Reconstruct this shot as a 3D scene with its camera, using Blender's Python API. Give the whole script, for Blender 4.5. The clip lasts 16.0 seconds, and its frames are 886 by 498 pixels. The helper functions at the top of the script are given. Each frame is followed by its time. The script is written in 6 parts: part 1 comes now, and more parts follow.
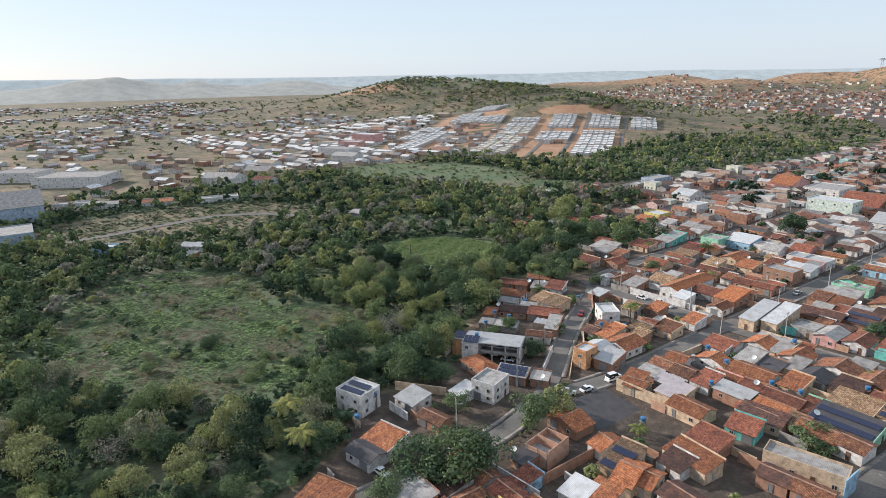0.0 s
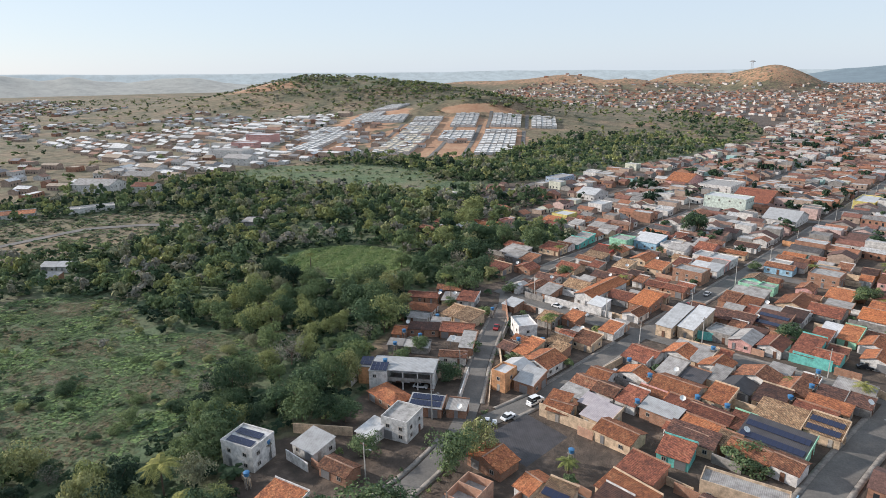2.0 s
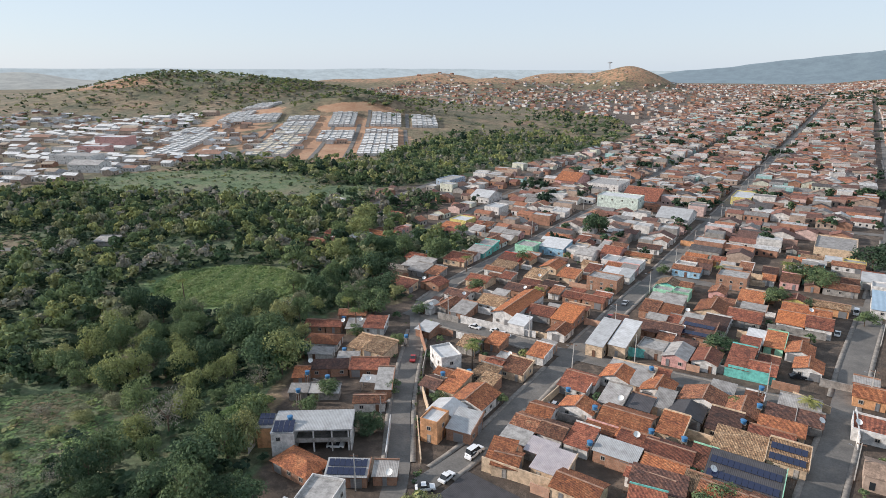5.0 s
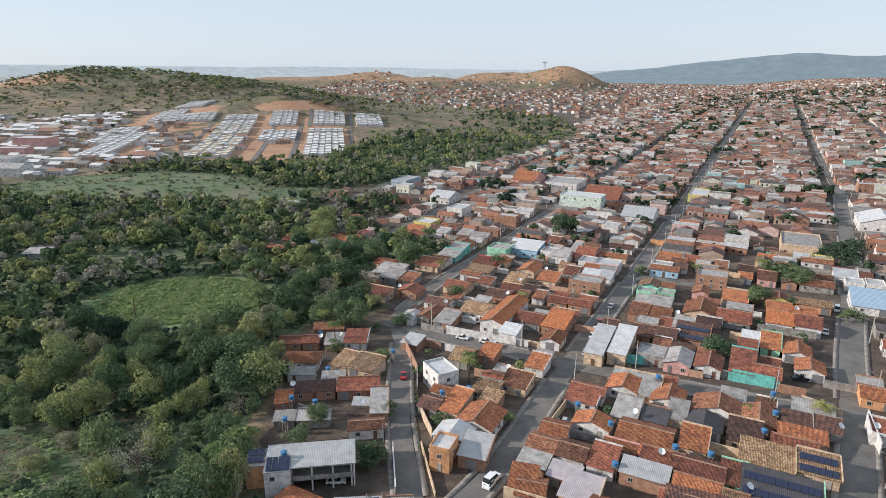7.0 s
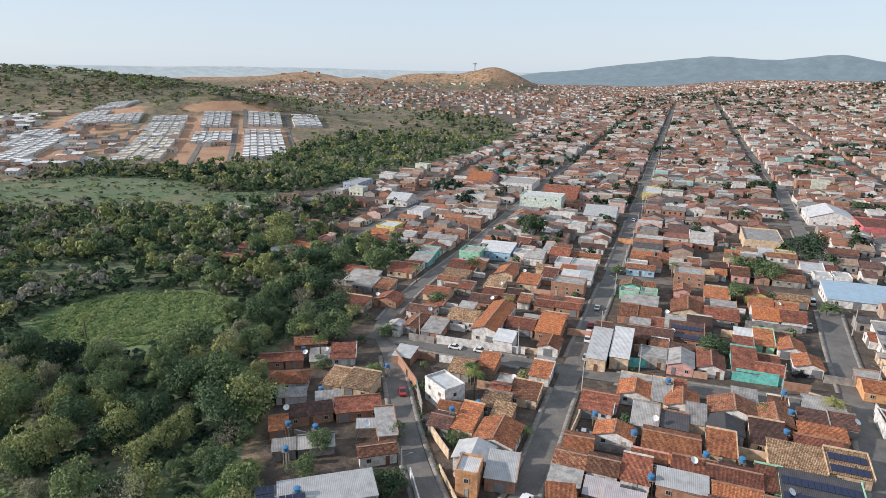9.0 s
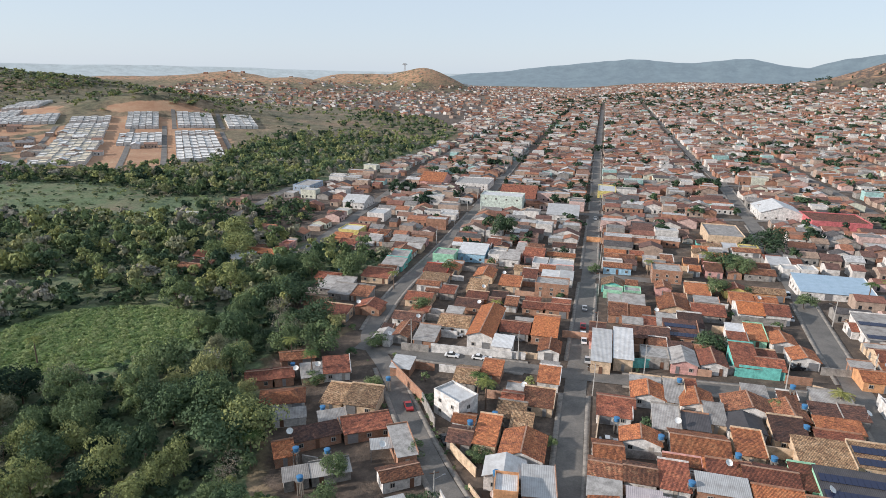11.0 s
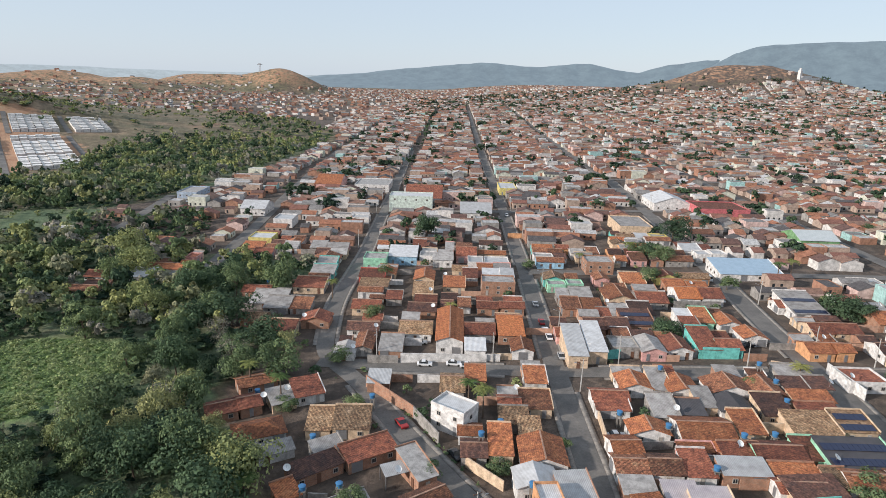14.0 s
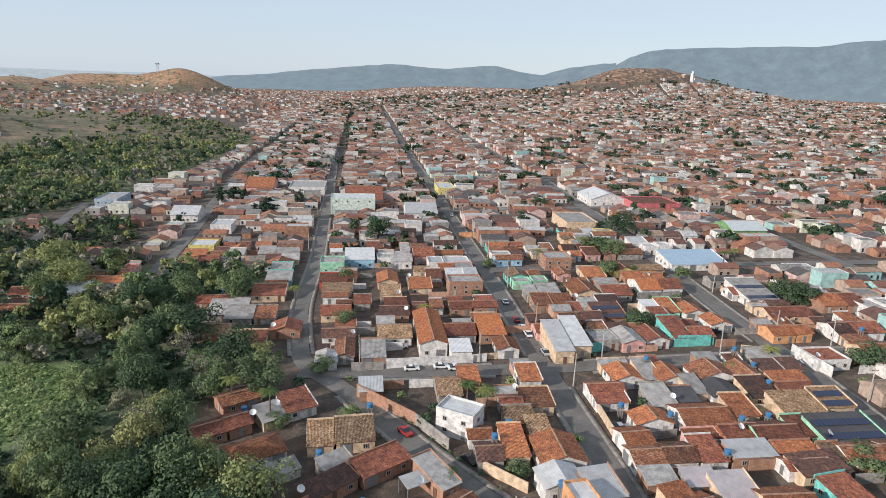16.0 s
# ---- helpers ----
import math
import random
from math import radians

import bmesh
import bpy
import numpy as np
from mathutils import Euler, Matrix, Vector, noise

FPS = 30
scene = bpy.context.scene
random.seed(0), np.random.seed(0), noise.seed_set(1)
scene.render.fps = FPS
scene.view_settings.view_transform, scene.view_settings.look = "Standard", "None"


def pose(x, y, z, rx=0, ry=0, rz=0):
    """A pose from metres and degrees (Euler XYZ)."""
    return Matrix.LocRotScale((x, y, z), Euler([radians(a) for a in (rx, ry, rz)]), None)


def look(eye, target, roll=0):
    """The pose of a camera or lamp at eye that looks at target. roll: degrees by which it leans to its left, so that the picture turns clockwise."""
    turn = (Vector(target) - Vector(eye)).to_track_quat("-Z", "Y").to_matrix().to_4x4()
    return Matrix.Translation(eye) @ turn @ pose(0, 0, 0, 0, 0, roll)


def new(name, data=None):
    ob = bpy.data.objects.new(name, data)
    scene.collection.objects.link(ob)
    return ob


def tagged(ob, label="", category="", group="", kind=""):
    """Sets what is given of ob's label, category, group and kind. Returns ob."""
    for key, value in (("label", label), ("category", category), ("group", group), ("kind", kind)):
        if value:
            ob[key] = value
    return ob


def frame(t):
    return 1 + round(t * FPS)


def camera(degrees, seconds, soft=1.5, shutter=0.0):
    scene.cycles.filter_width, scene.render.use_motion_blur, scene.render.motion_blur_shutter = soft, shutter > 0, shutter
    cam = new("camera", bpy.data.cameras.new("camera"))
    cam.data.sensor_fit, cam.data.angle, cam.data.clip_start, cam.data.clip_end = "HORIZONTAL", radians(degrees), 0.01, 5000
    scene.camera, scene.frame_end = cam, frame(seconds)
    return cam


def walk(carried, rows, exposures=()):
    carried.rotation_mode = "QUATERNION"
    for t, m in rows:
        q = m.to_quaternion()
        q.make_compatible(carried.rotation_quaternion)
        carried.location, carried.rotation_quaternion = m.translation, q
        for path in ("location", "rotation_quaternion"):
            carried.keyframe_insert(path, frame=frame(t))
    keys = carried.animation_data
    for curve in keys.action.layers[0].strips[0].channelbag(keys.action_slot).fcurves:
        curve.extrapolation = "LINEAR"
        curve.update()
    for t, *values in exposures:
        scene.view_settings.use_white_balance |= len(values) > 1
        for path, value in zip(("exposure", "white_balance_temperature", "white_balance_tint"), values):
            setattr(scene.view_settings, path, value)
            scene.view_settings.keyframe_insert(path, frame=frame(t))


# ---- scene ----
cam = camera(71.1, 16.0, soft=0.7)
PATH = [
    (0, pose(106.72, -195.48, 85.76, 74.191, 1.223, 53.607)),
    (0.5, pose(102.98, -192.42, 85.52, 74.111, 1.103, 51.788)),
    (1, pose(99.11, -189.21, 85.37, 74.035, 1.033, 49.158)),
    (1.5, pose(95.36, -185.94, 85.26, 73.955, 0.898, 46.994)),
    (2, pose(91.63, -182.34, 85.17, 73.909, 0.765, 44.792)),
    (2.5, pose(87.99, -178.80, 85.11, 73.816, 0.597, 43.610)),
    (3, pose(84.06, -175.49, 85.16, 73.847, 0.590, 41.797)),
    (3.5, pose(80.00, -172.92, 85.12, 73.781, 0.491, 40.041)),
    (4, pose(75.51, -170.79, 85.01, 73.719, 0.346, 37.381)),
    (6.5, pose(51.41, -165.41, 83.71, 73.609, -0.257, 29.076)),
    (7, pose(46.27, -164.67, 83.32, 73.593, -0.332, 27.371)),
    (7.5, pose(41.19, -164.16, 82.90, 73.607, -0.401, 25.719)),
    (8, pose(36.01, -163.76, 82.48, 73.654, -0.467, 24.055)),
    (8.5, pose(30.83, -163.45, 82.07, 73.673, -0.624, 22.495)),
    (9, pose(25.53, -163.05, 81.67, 73.750, -0.684, 20.840)),
    (11.5, pose(-0.47, -160.08, 79.33, 73.995, -1.141, 12.088)),
    (12, pose(-5.75, -159.39, 78.81, 74.078, -1.196, 9.730)),
    (12.5, pose(-10.85, -158.61, 78.26, 74.173, -1.434, 7.539)),
    (13, pose(-16.00, -157.65, 77.68, 74.258, -1.476, 5.122)),
    (13.5, pose(-20.92, -156.72, 77.13, 74.320, -1.603, 3.066)),
    (14, pose(-25.90, -155.75, 76.58, 74.434, -1.626, 1.137)),
    (14.5, pose(-30.67, -154.67, 76.03, 74.518, -1.741, -0.736)),
    (15, pose(-35.56, -153.43, 75.49, 74.615, -1.756, -2.935)),
    (15.5, pose(-40.29, -152.17, 74.97, 74.714, -1.861, -4.991)),
    (16, pose(-45.22, -150.76, 74.49, 74.830, -1.864, -7.257)),
]
walk(cam, PATH, [(0, 0.95), (4, 0.90), (9, 0.87), (16, 0.78)])

# ---- light ----
SUN_AZIMUTH, SUN_HEIGHT = radians(-116), radians(21)
world = bpy.data.worlds.new("hazy_morning_sky")
scene.world = world
world.use_nodes = True
wt = world.node_tree
sky = wt.nodes.new("ShaderNodeTexSky")
sky.sky_type = "NISHITA"
sky.sun_disc = False
sky.sun_elevation, sky.sun_rotation = SUN_HEIGHT, SUN_AZIMUTH
sky.altitude, sky.air_density, sky.dust_density, sky.ozone_density = 200, 1.0, 0.5, 1.2
wt.nodes["Background"].inputs["Strength"].default_value = 0.115
haze = wt.nodes.new("ShaderNodeMix")  # thin even haze in front of the clear sky
haze.data_type = "RGBA"
haze.inputs[0].default_value = 0.86
haze.inputs[7].default_value = (2.88, 3.36, 4.02, 1)
wt.links.new(sky.outputs[0], haze.inputs[6])
wt.links.new(haze.outputs[2], wt.nodes["Background"].inputs["Color"])
sun_data = bpy.data.lights.new("sun", "SUN")
sun_data.energy, sun_data.angle, sun_data.color = 2.95, radians(2.0), (1.0, 0.915, 0.84)
sun = new("sun", sun_data)
sun_from = Vector((math.sin(SUN_AZIMUTH) * math.cos(SUN_HEIGHT), math.cos(SUN_AZIMUTH) * math.cos(SUN_HEIGHT), math.sin(SUN_HEIGHT)))
sun.matrix_world = look(sun_from * 300, (0, 0, 0))


# ---- materials ----
def nodes_of(name):
    m = bpy.data.materials.new(name)
    m.use_nodes = True
    t = m.node_tree
    return m, t, t.nodes["Principled BSDF"]


def add(t, kind, **sockets):
    n = t.nodes.new(kind)
    for key, value in sockets.items():
        n.inputs[key.replace("_", " ")].default_value = value
    return n


def ramp(t, source, stops):
    r = t.nodes.new("ShaderNodeValToRGB")
    e = r.color_ramp.elements
    while len(e) < len(stops):
        e.new(0.5)
    for k, (p, c) in zip(e, stops):
        k.position, k.color = p, (*c, 1)
    t.links.new(source, r.inputs[0])
    return r.outputs[0]


def mixed(t, kind, fac, a, b):
    n = t.nodes.new("ShaderNodeMix")
    n.data_type, n.blend_type = "RGBA", kind
    for socket, value in ((n.inputs[0], fac), (n.inputs[6], a), (n.inputs[7], b)):
        if hasattr(value, "node"):
            t.links.new(value, socket)
        elif isinstance(value, tuple):
            socket.default_value = (*value, 1)
        else:
            socket.default_value = value
    return n.outputs[2]


def noise_at(t, scale, detail=4.0, rough=0.6, vector=None):
    n = add(t, "ShaderNodeTexNoise", Scale=scale, Detail=detail, Roughness=rough)
    if vector is None:
        vector = t.nodes.new("ShaderNodeNewGeometry").outputs["Position"]
    t.links.new(vector, n.inputs["Vector"])
    return n.outputs["Fac"]


def bumped(t, bsdf, height, strength=0.4, distance=0.05):
    b = add(t, "ShaderNodeBump", Strength=strength, Distance=distance)
    t.links.new(height, b.inputs["Height"])
    t.links.new(b.outputs[0], bsdf.inputs["Normal"])


def grey(v):
    return (v, v, v)


def paint(name, colour, dirt=0.48, rough=0.85):
    """Painted or rendered masonry with stains at two scales."""
    m, t, b = nodes_of(name)
    big = ramp(t, noise_at(t, 0.7, 6.0, 0.7), [(0.35, grey(1 - dirt)), (0.60, grey(1.0))])
    fine = ramp(t, noise_at(t, 6.0), [(0.3, grey(0.82)), (0.7, grey(1.04))])
    c = mixed(t, "MULTIPLY", 1.0, mixed(t, "MULTIPLY", 1.0, colour, big), fine)
    t.links.new(c, b.inputs["Base Color"])
    b.inputs["Roughness"].default_value = rough
    bumped(t, b, noise_at(t, 14.0), 0.25, 0.02)
    return m


def tiles(name, a, b_, c_, rows=0.24, patch=0.6):
    """Clay barrel tiles: columns down the slope, courses across, every roof of another age."""
    m, t, b = nodes_of(name)
    uv = t.nodes.new("ShaderNodeUVMap").outputs[0]
    wave = add(t, "ShaderNodeTexWave", Scale=0.314 / rows, Distortion=1.2, Detail=1.0)
    wave.bands_direction = "X"
    t.links.new(uv, wave.inputs["Vector"])
    course = add(t, "ShaderNodeTexWave", Scale=0.314 / 0.42, Distortion=1.5, Detail=1.0)
    course.bands_direction = "Y"
    t.links.new(uv, course.inputs["Vector"])
    stain = ramp(t, noise_at(t, 0.55, 6.0, 0.72), [(0.36, b_), (0.52, a), (0.68, c_)])
    cell = add(t, "ShaderNodeTexVoronoi", Scale=3.2)
    t.links.new(uv, cell.inputs["Vector"])
    piece = t.nodes.new("ShaderNodeSeparateColor")
    t.links.new(cell.outputs["Color"], piece.inputs[0])
    col = mixed(t, "MULTIPLY", 1.0, stain, ramp(t, piece.outputs[0], [(0.0, grey(1 - patch * 0.6)), (1.0, grey(1.12))]))
    info = t.nodes.new("ShaderNodeObjectInfo").outputs["Random"]
    col = mixed(t, "MULTIPLY", 1.0, col, ramp(t, info, [(0.0, (0.50, 0.48, 0.48)), (0.45, (0.85, 0.80, 0.78)), (1.0, (1.22, 1.14, 1.08))]))
    col = mixed(t, "MULTIPLY", 0.8, col, ramp(t, wave.outputs["Fac"], [(0.1, grey(0.4)), (0.55, grey(1.08))]))
    col = mixed(t, "MULTIPLY", 1.0, col, ramp(t, noise_at(t, 1.7, 7.0, 0.78), [(0.34, grey(0.40)), (0.60, grey(1.18))]))
    t.links.new(col, b.inputs["Base Color"])
    b.inputs["Roughness"].default_value = 0.9
    both = t.nodes.new("ShaderNodeMath")
    both.operation = "ADD"
    t.links.new(wave.outputs["Fac"], both.inputs[0])
    t.links.new(course.outputs["Fac"], both.inputs[1])
    bumped(t, b, both.outputs[0], 0.6, 0.06)
    return m


def sheet(name, colour, dark, rough=0.6, metal=0.0, period=0.35, rust=(0.20, 0.12, 0.08), rusty=0.25):
    """Corrugated fibre-cement or metal sheet with streaks."""
    m, t, b = nodes_of(name)
    uv = t.nodes.new("ShaderNodeUVMap").outputs[0]
    wave = add(t, "ShaderNodeTexWave", Scale=0.314 / period, Distortion=0.1)
    wave.bands_direction = "X"
    t.links.new(uv, wave.inputs["Vector"])
    col = ramp(t, noise_at(t, 0.5, 6.0, 0.7), [(0.32, dark), (0.60, colour)])
    col = mixed(t, "MIX", ramp(t, noise_at(t, 0.9, 6.0, 0.75), [(0.58, grey(0.0)), (0.72, grey(rusty))]), col, rust)
    info = t.nodes.new("ShaderNodeObjectInfo").outputs["Random"]
    col = mixed(t, "MULTIPLY", 1.0, col, ramp(t, info, [(0.0, grey(0.68)), (1.0, grey(1.15))]))
    col = mixed(t, "MULTIPLY", 0.3, col, ramp(t, wave.outputs["Fac"], [(0.1, grey(0.5)), (0.6, grey(1.0))]))
    t.links.new(col, b.inputs["Base Color"])
    b.inputs["Roughness"].default_value, b.inputs["Metallic"].default_value = rough, metal
    bumped(t, b, wave.outputs["Fac"], 0.5, 0.05)
    return m


def bricks(name, a, b_, mortar):
    """Bare hollow-brick walling with smeared mortar."""
    m, t, b = nodes_of(name)
    uv = t.nodes.new("ShaderNodeUVMap").outputs[0]
    k = add(t, "ShaderNodeTexBrick", Scale=1.0, Color1=(*a, 1), Color2=(*b_, 1), Mortar=(*mortar, 1), Mortar_Size=0.018, Brick_Width=0.30, Row_Height=0.20)
    t.links.new(uv, k.inputs["Vector"])
    col = mixed(t, "MULTIPLY", 1.0, k.outputs["Color"], ramp(t, noise_at(t, 0.8, 5.0), [(0.3, grey(0.6)), (0.6, grey(1.0))]))
    t.links.new(col, b.inputs["Base Color"])
    b.inputs["Roughness"].default_value = 0.95
    bumped(t, b, k.outputs["Fac"], -0.5, 0.02)
    return m


def plain(name, colour, rough=0.5, metal=0.0):
    m, t, b = nodes_of(name)
    col = mixed(t, "MULTIPLY", 1.0, colour, ramp(t, noise_at(t, 3.0), [(0.3, grey(0.85)), (0.7, grey(1.0))]))
    t.links.new(col, b.inputs["Base Color"])
    b.inputs["Roughness"].default_value, b.inputs["Metallic"].default_value = rough, metal
    return m


ROOFS = {
    "o": tiles("orange_clay_tiles", (0.56, 0.21, 0.09), (0.33, 0.12, 0.065), (0.64, 0.29, 0.14)),
    "bo": tiles("new_orange_tiles", (0.58, 0.21, 0.08), (0.46, 0.16, 0.07), (0.62, 0.25, 0.10), patch=0.3),
    "r": tiles("red_brown_clay_tiles", (0.36, 0.125, 0.075), (0.18, 0.07, 0.05), (0.46, 0.19, 0.11)),
    "ro": tiles("mottled_clay_tiles", (0.40, 0.17, 0.09), (0.20, 0.09, 0.06), (0.52, 0.27, 0.15), patch=0.9),
    "rt": tiles("half_worn_clay_tiles", (0.38, 0.16, 0.09), (0.18, 0.09, 0.06), (0.47, 0.30, 0.18), patch=0.9),
    "d": tiles("dark_aged_tiles", (0.17, 0.085, 0.065), (0.09, 0.055, 0.05), (0.25, 0.13, 0.09)),
    "t": tiles("tan_mortared_tiles", (0.50, 0.33, 0.19), (0.30, 0.17, 0.10), (0.62, 0.45, 0.30), rows=0.3, patch=1.0),
    "g": sheet("grey_fibre_cement_sheet", (0.40, 0.38, 0.36), (0.20, 0.18, 0.17), 0.9, rusty=0.15),
    "k": sheet("dark_sheet_roofing", (0.075, 0.07, 0.075), (0.045, 0.042, 0.045), 0.7, rusty=0.1),
    "w": sheet("white_painted_metal_sheet", (0.58, 0.58, 0.58), (0.40, 0.39, 0.38), 0.45, rusty=0.08),
    "b": sheet("pale_blue_metal_sheet", (0.45, 0.60, 0.74), (0.36, 0.50, 0.62), 0.4, rusty=0.05),
    "l": sheet("lilac_grey_sheet", (0.44, 0.39, 0.40), (0.30, 0.27, 0.28), 0.7),
    "mw": sheet("milky_metal_sheet", (0.66, 0.70, 0.70), (0.55, 0.60, 0.60), 0.5, rusty=0.05),
    "c": paint("weathered_concrete_slab", (0.42, 0.40, 0.38), 0.5),
}
WALLS = {
    "white": paint("white_limewash", (0.76, 0.73, 0.70)),
    "cream": paint("cream_render", (0.70, 0.52, 0.36)),
    "pink": paint("pink_render", (0.72, 0.40, 0.36)),
    "teal": paint("turquoise_render", (0.18, 0.58, 0.52)),
    "mint": paint("mint_green_render", (0.36, 0.68, 0.48)),
    "blue": paint("light_blue_render", (0.36, 0.58, 0.74)),
    "bluegrey": paint("blue_grey_render", (0.42, 0.50, 0.60)),
    "grey": paint("bare_cement_render", (0.35, 0.325, 0.30), 0.55),
    "yellow": paint("yellow_render", (0.74, 0.62, 0.22)),
    "orange": paint("apricot_render", (0.70, 0.36, 0.18)),
    "red": paint("red_render", (0.55, 0.10, 0.07)),
    "redpink": paint("coral_render", (0.62, 0.17, 0.18)),
    "green": paint("leaf_green_render", (0.20, 0.38, 0.18)),
    "mintwhite": paint("pale_mint_render", (0.66, 0.74, 0.66)),
    "brick": bricks("bare_red_brickwork", (0.42, 0.20, 0.12), (0.33, 0.16, 0.10), (0.34, 0.27, 0.21)),
    "brickpink": bricks("bare_pale_brickwork", (0.58, 0.33, 0.22), (0.50, 0.27, 0.18), (0.44, 0.33, 0.26)),
}
MORTAR = paint("ridge_mortar", (0.44, 0.27, 0.19), 0.5)
CONCRETE = paint("pavement_concrete", (0.27, 0.245, 0.22), 0.5)
ASPHALT = None
GLASS = plain("dark_window_glass", (0.03, 0.035, 0.04), 0.12)
WOOD = plain("stained_timber", (0.16, 0.08, 0.05), 0.7)
STEEL = plain("grey_steel", (0.35, 0.35, 0.36), 0.5, 0.6)
POLE = paint("concrete_pole", (0.50, 0.48, 0.45), 0.3)
TANK = plain("blue_polyethylene", (0.05, 0.18, 0.36), 0.5)
DISH = plain("white_enamel", (0.75, 0.75, 0.73), 0.4)
CELL = plain("solar_cells", (0.018, 0.025, 0.06), 0.18)
RUBBER = plain("black_rubber", (0.02, 0.02, 0.02), 0.8)
TRIM = plain("window_frame_paint", (0.42, 0.38, 0.34), 0.5)
CAR_PAINT = {k: plain(k + "_car_paint", c, 0.25) for k, c in
             dict(white=(0.78, 0.78, 0.78), silver=(0.42, 0.43, 0.45), red=(0.35, 0.03, 0.03), black=(0.03, 0.03, 0.035), blue=(0.05, 0.12, 0.30)).items()}


def asphalt_material():
    m, t, b = nodes_of("dusty_asphalt")
    col = ramp(t, noise_at(t, 0.16, 6.0, 0.65), [(0.32, (0.11, 0.104, 0.098)), (0.6, (0.175, 0.162, 0.148)), (0.78, (0.25, 0.215, 0.18))])
    col = mixed(t, "MULTIPLY", 1.0, col, ramp(t, noise_at(t, 2.2, 6.0, 0.7), [(0.3, grey(0.72)), (0.7, grey(1.1))]))
    t.links.new(col, b.inputs["Base Color"])
    b.inputs["Roughness"].default_value = 0.92
    bumped(t, b, noise_at(t, 9.0), 0.3, 0.03)
    return m


def ground_material():
    """Land cover by the attribute "land": red green cover, green bare red earth, blue town dirt."""
    m, t, b = nodes_of("open_ground")
    land = t.nodes.new("ShaderNodeAttribute")
    land.attribute_name = "land"
    sep = t.nodes.new("ShaderNodeSeparateColor")
    t.links.new(land.outputs["Color"], sep.inputs[0])
    scrub = ramp(t, noise_at(t, 0.012, 8.0, 0.7), [(0.34, (0.085, 0.09, 0.05)), (0.48, (0.16, 0.135, 0.08)), (0.60, (0.24, 0.175, 0.11)), (0.72, (0.27, 0.15, 0.095))])
    scrub = mixed(t, "MULTIPLY", 1.0, scrub, ramp(t, noise_at(t, 0.09, 6.0, 0.75), [(0.36, grey(0.45)), (0.60, grey(1.15))]))
    grass = ramp(t, noise_at(t, 0.03, 8.0, 0.7), [(0.30, (0.065, 0.105, 0.055)), (0.46, (0.10, 0.14, 0.07)), (0.58, (0.14, 0.145, 0.085)), (0.70, (0.21, 0.165, 0.11))])
    grass = mixed(t, "MULTIPLY", 1.0, grass, ramp(t, noise_at(t, 0.5, 6.0, 0.7), [(0.34, grey(0.5)), (0.62, grey(1.2))]))
    lawn = ramp(t, noise_at(t, 0.12, 6.0, 0.7), [(0.32, (0.10, 0.19, 0.05)), (0.5, (0.17, 0.27, 0.075)), (0.68, (0.26, 0.34, 0.13))])
    lawn = mixed(t, "MULTIPLY", 1.0, lawn, ramp(t, noise_at(t, 0.9, 6.0, 0.7), [(0.34, grey(0.6)), (0.62, grey(1.15))]))
    grass = mixed(t, "MIX", land.outputs["Alpha"], grass, lawn)
    earth = ramp(t, noise_at(t, 0.05, 8.0, 0.7), [(0.3, (0.30, 0.15, 0.085)), (0.6, (0.40, 0.24, 0.145)), (0.75, (0.42, 0.33, 0.21))])
    dirt = ramp(t, noise_at(t, 0.2, 8.0, 0.7), [(0.30, (0.045, 0.036, 0.03)), (0.5, (0.085, 0.064, 0.05)), (0.68, (0.175, 0.13, 0.10))])
    edge = noise_at(t, 0.08, 5.0, 0.7)

    def mask(channel):
        s = t.nodes.new("ShaderNodeMath")
        s.operation = "ADD"
        t.links.new(sep.outputs[channel], s.inputs[0])
        t.links.new(edge, s.inputs[1])
        return ramp(t, s.outputs[0], [(0.86, grey(0.0)), (1.0, grey(1.0))])

    col = mixed(t, "MIX", mask(0), scrub, grass)
    col = mixed(t, "MIX", mask(1), col, earth)
    col = mixed(t, "MIX", mask(2), col, dirt)
    t.links.new(col, b.inputs["Base Color"])
    b.inputs["Roughness"].default_value = 1.0
    bumped(t, b, noise_at(t, 0.35, 8.0, 0.75), 0.8, 0.8)
    return m


def leaf_material(name, stops):
    """Foliage: the attribute "tone" tells the species apart and paints shade into undergrowth, islands tell leaf from
    leaf.
    """
    m, t, b = nodes_of(name)
    tone = t.nodes.new("ShaderNodeAttribute")
    tone.attribute_name = "tone"
    geo = t.nodes.new("ShaderNodeNewGeometry")
    col = ramp(t, tone.outputs["Fac"], stops)
    col = mixed(t, "MULTIPLY", 1.0, col, ramp(t, geo.outputs["Random Per Island"], [(0.0, (0.66, 0.68, 0.66)), (0.7, (1.02, 1.02, 1.0)), (1.0, (1.34, 1.26, 1.05))]))
    t.links.new(col, b.inputs["Base Color"])
    b.inputs["Roughness"].default_value = 0.9
    b.inputs["Specular IOR Level"].default_value = 0.15
    thin = t.nodes.new("ShaderNodeBsdfTranslucent")
    t.links.new(col, thin.inputs["Color"])
    mix = t.nodes.new("ShaderNodeMixShader")
    mix.inputs[0].default_value = 0.18
    t.links.new(b.outputs[0], mix.inputs[1])
    t.links.new(thin.outputs[0], mix.inputs[2])
    t.links.new(mix.outputs[0], t.nodes["Material Output"].inputs["Surface"])
    return m


